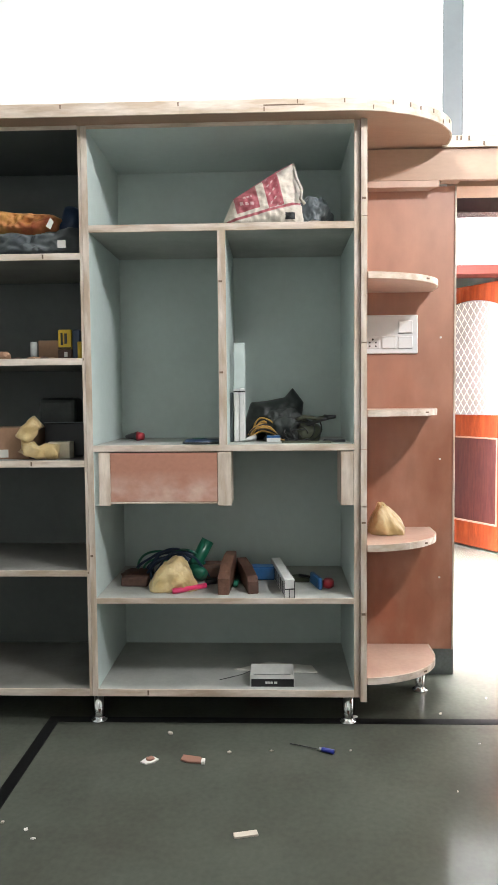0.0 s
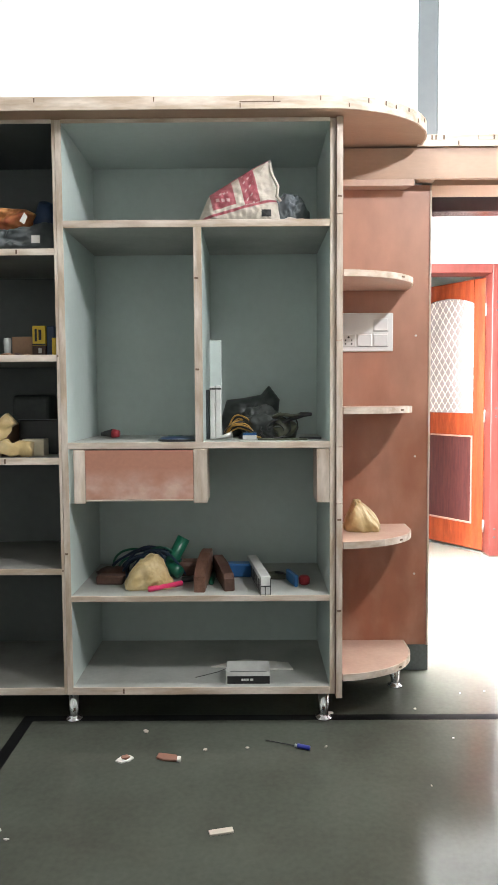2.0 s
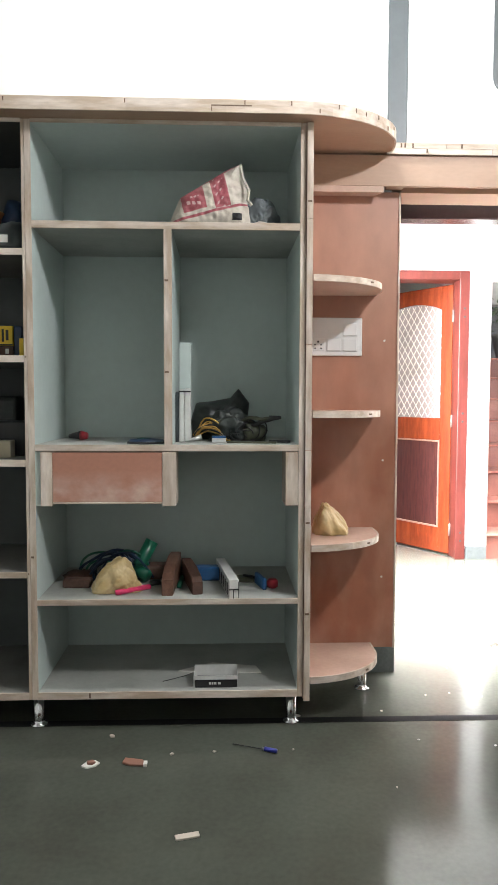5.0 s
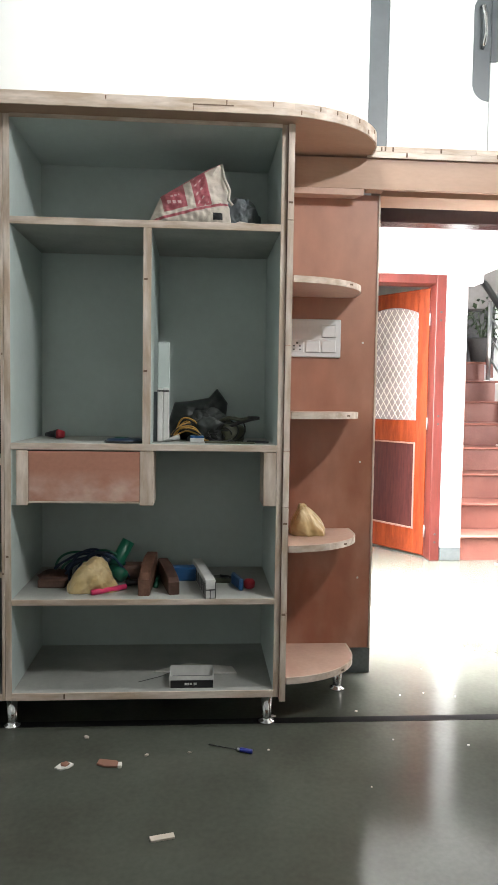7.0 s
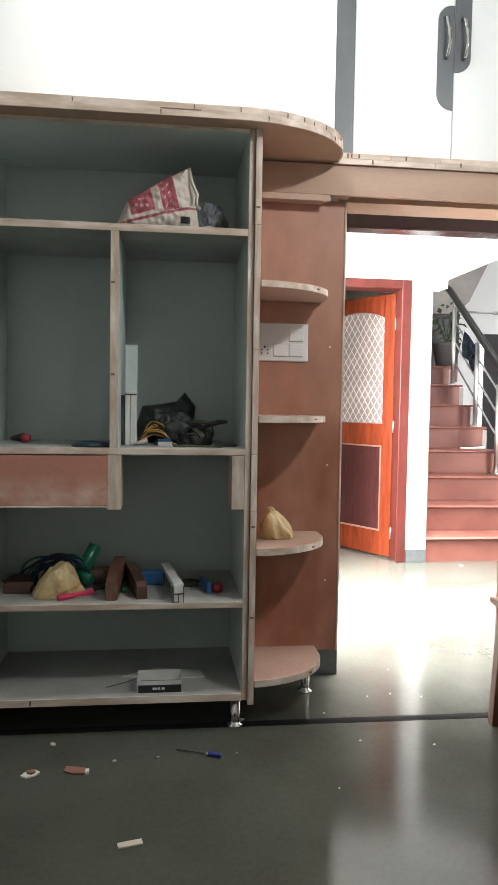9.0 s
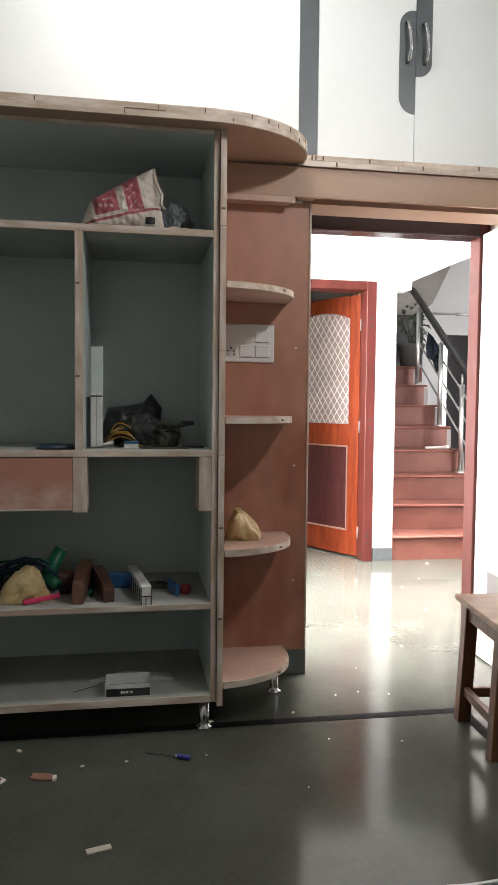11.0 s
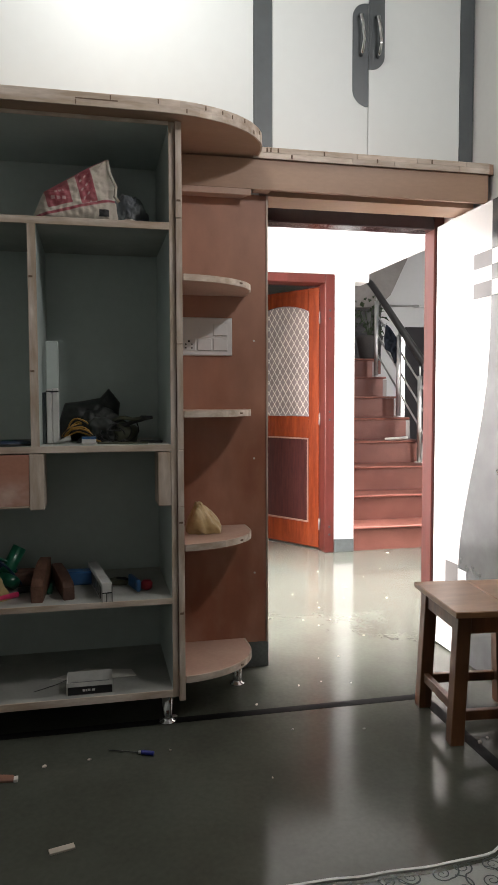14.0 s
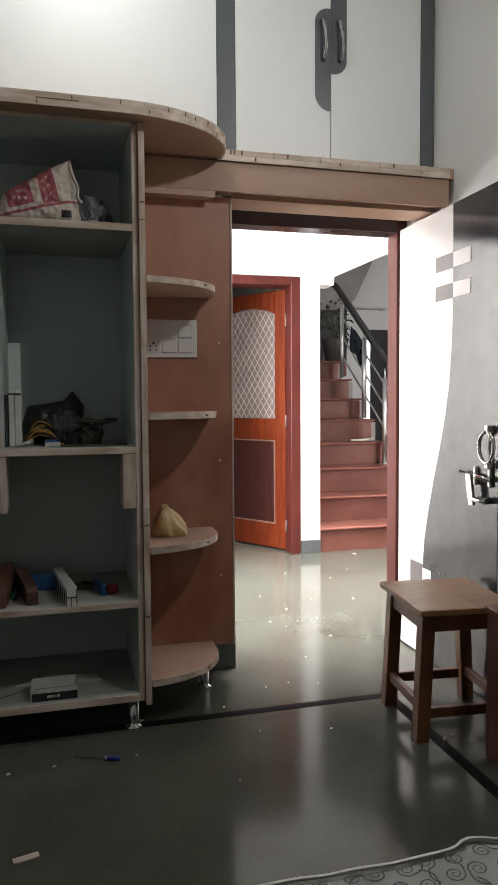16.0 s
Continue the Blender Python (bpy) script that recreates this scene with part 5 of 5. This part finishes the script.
for k, (x, y, s) in enumerate(((-0.98, 2.60, 0.035), (-0.93, 2.62, 0.03), (-0.86, 2.585, 0.026), (-0.82, 2.58, 0.02), (-0.80, 2.60, 0.018))):
    solo("scrap", crumple((x, y, LB), (s * 0.7, s * 0.6, 0.006 if k else 0.018), 0.6, 2.6, 40 + k, 2), M_DKWOOD if k % 2 else M_CARD, "torn cardboard scrap on the shelf", "scrap", group="cardboard scraps")
carton("cardboard_box", -1.10, -0.895, 2.60, 2.80, LC, LC + 0.115, M_CARD, "brown cardboard box on the shelf", ((-1.02, -0.97, LC + 0.006, LC + 0.035),), M_PAPER)


def yellow_bag_left():
    b = tube([(-0.86, 2.60, LC + 0.135), (-0.885, 2.595, LC + 0.11), (-0.905, 2.59, LC + 0.075), (-0.90, 2.585, LC + 0.045), (-0.865, 2.58, LC + 0.03), (-0.82, 2.58, LC + 0.026), (-0.78, 2.585, LC + 0.022)], 0.03, 18, None, 0.028)
    bmesh.ops.subdivide_edges(b, edges=b.edges[:], cuts=3, use_grid_fill=True)
    for v in b.verts:
        p = v.co * 36
        v.co += Vector((noise.noise(p), noise.noise(p + Vector((9, 0, 0))), noise.noise(p + Vector((0, 9, 0))))) * 0.016
        v.co.z = max(v.co.z, LC + 0.0005)
    solo("polythene_bag", b, M_YELBAG, "twisted yellow polythene bag in front of boxes", "bag", smooth=True)


yellow_bag_left()
carton("cream_carton", -0.822, -0.742, 2.60, 2.66, LC, LC + 0.062, M_CREAM, "small cream carton on the shelf")
mn = thing("flat_screen", (-0.78, 2.72, LC), "dark flat panel standing at the back of the shelf", "screen")
part("screen", box(-0.865, -0.69, 2.70, 2.735, LC, LC + 0.128, 0.004), M_BLK, mn)
part("edge", box(-0.866, -0.689, 2.698, 2.737, LC + 0.1285, LC + 0.131), M_GREYBAG, mn)
solo("dark_case", box(-0.93, -0.775, 2.82, 2.93, LC, LC + 0.225, 0.02, segs=3), M_BLACKBAG, "dark case standing at the back", "case")

# ---------------------------------------------------------------- floor scraps
M_SCRAPW = mat("wood_chip", (0.52, 0.46, 0.38), 0.7, fine_amount=0.06)
M_SCRAPB = mat("brown_scrap", (0.25, 0.12, 0.08), 0.7, fine_amount=0.08)
bar("wood_strip", -0.108, 1.868, -0.044, 1.884, 0.022, 0.0, 0.006, M_SCRAPW, "pale offcut of wood on the stone floor", "offcut", 0.001)
b = prism([(-0.435, 2.255), (-0.42, 2.285), (-0.395, 2.29), (-0.378, 2.275), (-0.39, 2.255), (-0.415, 2.243)], 0, 0.004)
solo("paper_scrap", b, M_PAPER, "torn white paper scrap on the floor", "scrap")
solo("paper_fold", crumple((-0.405, 2.268, 0.0042), (0.012, 0.01, 0.006), 0.5, 2, 3, 2), M_SCRAPB, "small crumb on the paper scrap", "scrap")
b = prism([(-0.305, 2.27), (-0.30, 2.30), (-0.24, 2.285), (-0.228, 2.265), (-0.235, 2.25), (-0.28, 2.255)], 0, 0.008, 0.002)
solo("cardboard_scrap", b, M_SCRAPB, "brown curled veneer scrap on the floor", "scrap")
solo("veneer_end", box(-0.236, -0.224, 2.248, 2.272, 0.0, 0.010, 0.001), M_PAPER, "pale end of a veneer scrap", "scrap")


def screwdriver():
    t = thing("screwdriver", (0.13, 2.35, 0), "screwdriver with a blue handle on the floor", "screwdriver")
    part("shaft", tube([(0.055, 2.385, 0.005), (0.160, 2.339, 0.007)], 0.0018, 8), M_BLK, t, "thin dark shaft", True)
    part("handle", tube([(0.160, 2.339, 0.0085), (0.166, 2.337, 0.0085), (0.200, 2.322, 0.0085)], 0.0075, 10), M_BLUEH, t, "dark blue plastic handle", True)
    part("ferrule", tube([(0.152, 2.3425, 0.008), (0.161, 2.3385, 0.008)], 0.0055, 10), M_STEEL, t, "", True)


M_BLUEH = mat("royal_blue_plastic", (0.012, 0.02, 0.22), 0.35)
screwdriver()
rnd = random.Random(11)
spots = [(-0.366, 2.459, 0.016), (-0.149, 2.326, 0.012), (-0.009, 2.338, 0.009), (-0.648, 1.846, 0.012), (-0.682, 1.886, 0.010), (-0.76, 1.919, 0.010),
         (0.257, 2.344, 0.008), (0.829, 2.769, 0.010), (0.62, 2.63, 0.010), (0.30, 2.60, 0.014), (1.30, 2.17, 0.016), (1.34, 2.19, 0.012), (1.37, 2.12, 0.009),
         (0.95, 2.35, 0.007), (1.10, 3.05, 0.010), (1.32, 3.3, 0.011), (1.36, 3.6, 0.010), (1.25, 3.8, 0.012), (1.45, 3.95, 0.012), (1.18, 4.1, 0.010),
         (1.55, 4.25, 0.010), (1.70, 3.9, 0.012), (1.50, 4.6, 0.012), (1.95, 4.6, 0.010), (2.2, 5.05, 0.022), (1.15, 3.5, 0.010), (1.75, 4.4, 0.009),
         (0.55, 2.1, 0.005), (0.70, 2.40, 0.006), (1.05, 2.75, 0.006)]
hall = random.Random(23)
for k in range(8):
    y = hall.uniform(2.75, 5.05)
    spots.append((hall.uniform(0.30, 0.40) * y + hall.uniform(-0.12, 0.22), y, hall.choice((0.004, 0.005, 0.006, 0.007, 0.009, 0.014))))
for x, y, s in spots:
    s *= 0.8 if y < 3 else 0.6
    n = rnd.randint(4, 6)
    a0 = rnd.uniform(0, 6.28)
    el = rnd.uniform(0.4, 0.9)
    pts = [(s * math.cos(2 * math.pi * i / n) * rnd.uniform(0.7, 1.1), s * el * math.sin(2 * math.pi * i / n) * rnd.uniform(0.7, 1.1)) for i in range(n)]
    b = prism(pts, 0.0, 0.002 + s * 0.15)
    moved(b, Matrix.Translation((x, y, 0.0013)) @ Matrix.Rotation(a0, 4, "Z"))
    solo("wood_chip", b, M_SCRAPW if y > 3 or rnd.random() < 0.7 else M_PAPER, "tiny pale chip of wood on the stone floor", "chip", group="chips on the floor")

# ---------------------------------------------------------------- on the stairs
M_LEAFGREEN = mat("leaf_green", (0.03, 0.05, 0.022), 0.6, second=(0.045, 0.07, 0.03), scale=20, fine_amount=0.15)
M_POT = mat("stone_pot", (0.06, 0.057, 0.054), 0.7, fine_amount=0.15, bump=0.4)
M_CLOTH = mat("navy_cloth", (0.012, 0.02, 0.035), 0.9, fine=200, fine_amount=0.2)


def plant():
    p = thing("potted_plant", (3.08, 7.65, 1.6), "small leafy plant in a grey pot on the landing", "plant")
    part("pot", lathe([(0.10, 1.6), (0.15, 1.85), (0.16, 1.88), (0.14, 1.88), (0.13, 1.84)], 3.08, 7.65, 20), M_POT, p, "", True)
    r = random.Random(5)
    for k in range(60):
        a, h = r.uniform(0, 6.28), r.uniform(0.05, 0.42)
        d = r.uniform(0.03, 0.20)
        c = Vector((3.08 + d * math.cos(a), 7.65 + d * math.sin(a), 1.86 + h))
        L, w = r.uniform(0.05, 0.10), r.uniform(0.018, 0.032)
        b = bmesh.new()
        vs = [b.verts.new(v) for v in ((0, 0, 0), (L * 0.4, w, 0.012), (L, 0, -0.01), (L * 0.4, -w, 0.012), (L * 0.45, 0, 0.0))]
        for q in ((0, 1, 4), (1, 2, 4), (2, 3, 4), (3, 0, 4)):
            b.faces.new([vs[i] for i in q])
        moved(b, Matrix.Translation(c) @ Euler((r.uniform(-0.6, 0.6), r.uniform(-0.8, 0.8), a)).to_matrix().to_4x4())
        part("leaf", b, M_LEAFGREEN, p)
    for k in range(6):
        a = k
        part("stem", tube([(3.08, 7.65, 1.84), (3.08 + 0.05 * math.cos(a), 7.65 + 0.05 * math.sin(a), 2.0), (3.08 + 0.14 * math.cos(a), 7.65 + 0.14 * math.sin(a), 2.15)], 0.005, 6), M_LEAFGREEN, p)


plant()
b = pillow([(2.81, 1.90), (2.86, 1.86), (2.93, 1.76), (2.945, 1.60), (2.91, 1.50), (2.87, 1.62), (2.80, 1.66), (2.79, 1.76)], 6.55, 0.03, None, 10, 60, 0.02, 3.0)
solo("hanging_cloth", b, M_CLOTH, "dark cloth bag hanging on the stair railing", "cloth", smooth=True)
solo("white_stick", tube([(2.62, 6.10, 0.812), (2.75, 6.13, 0.812), (2.83, 6.15, 0.814), (2.86, 6.16, 0.816)], 0.010, 8, None, 0.017), M_PAPER, "pale wooden stick lying on a stair tread", "stick", smooth=True)
pipe = thing("wall_pipe", (4.0, 8.17, 2.28), "thin pipe along the stairwell wall", "pipe")
part("tube", tube([(3.45, 8.17, 2.30), (4.9, 8.17, 2.30)], 0.012, 8), M_STEEL, pipe, "", True)
part("coupling", tube([(3.86, 8.17, 2.30), (3.92, 8.17, 2.30)], 0.020, 8), M_STEEL, pipe, "", True)
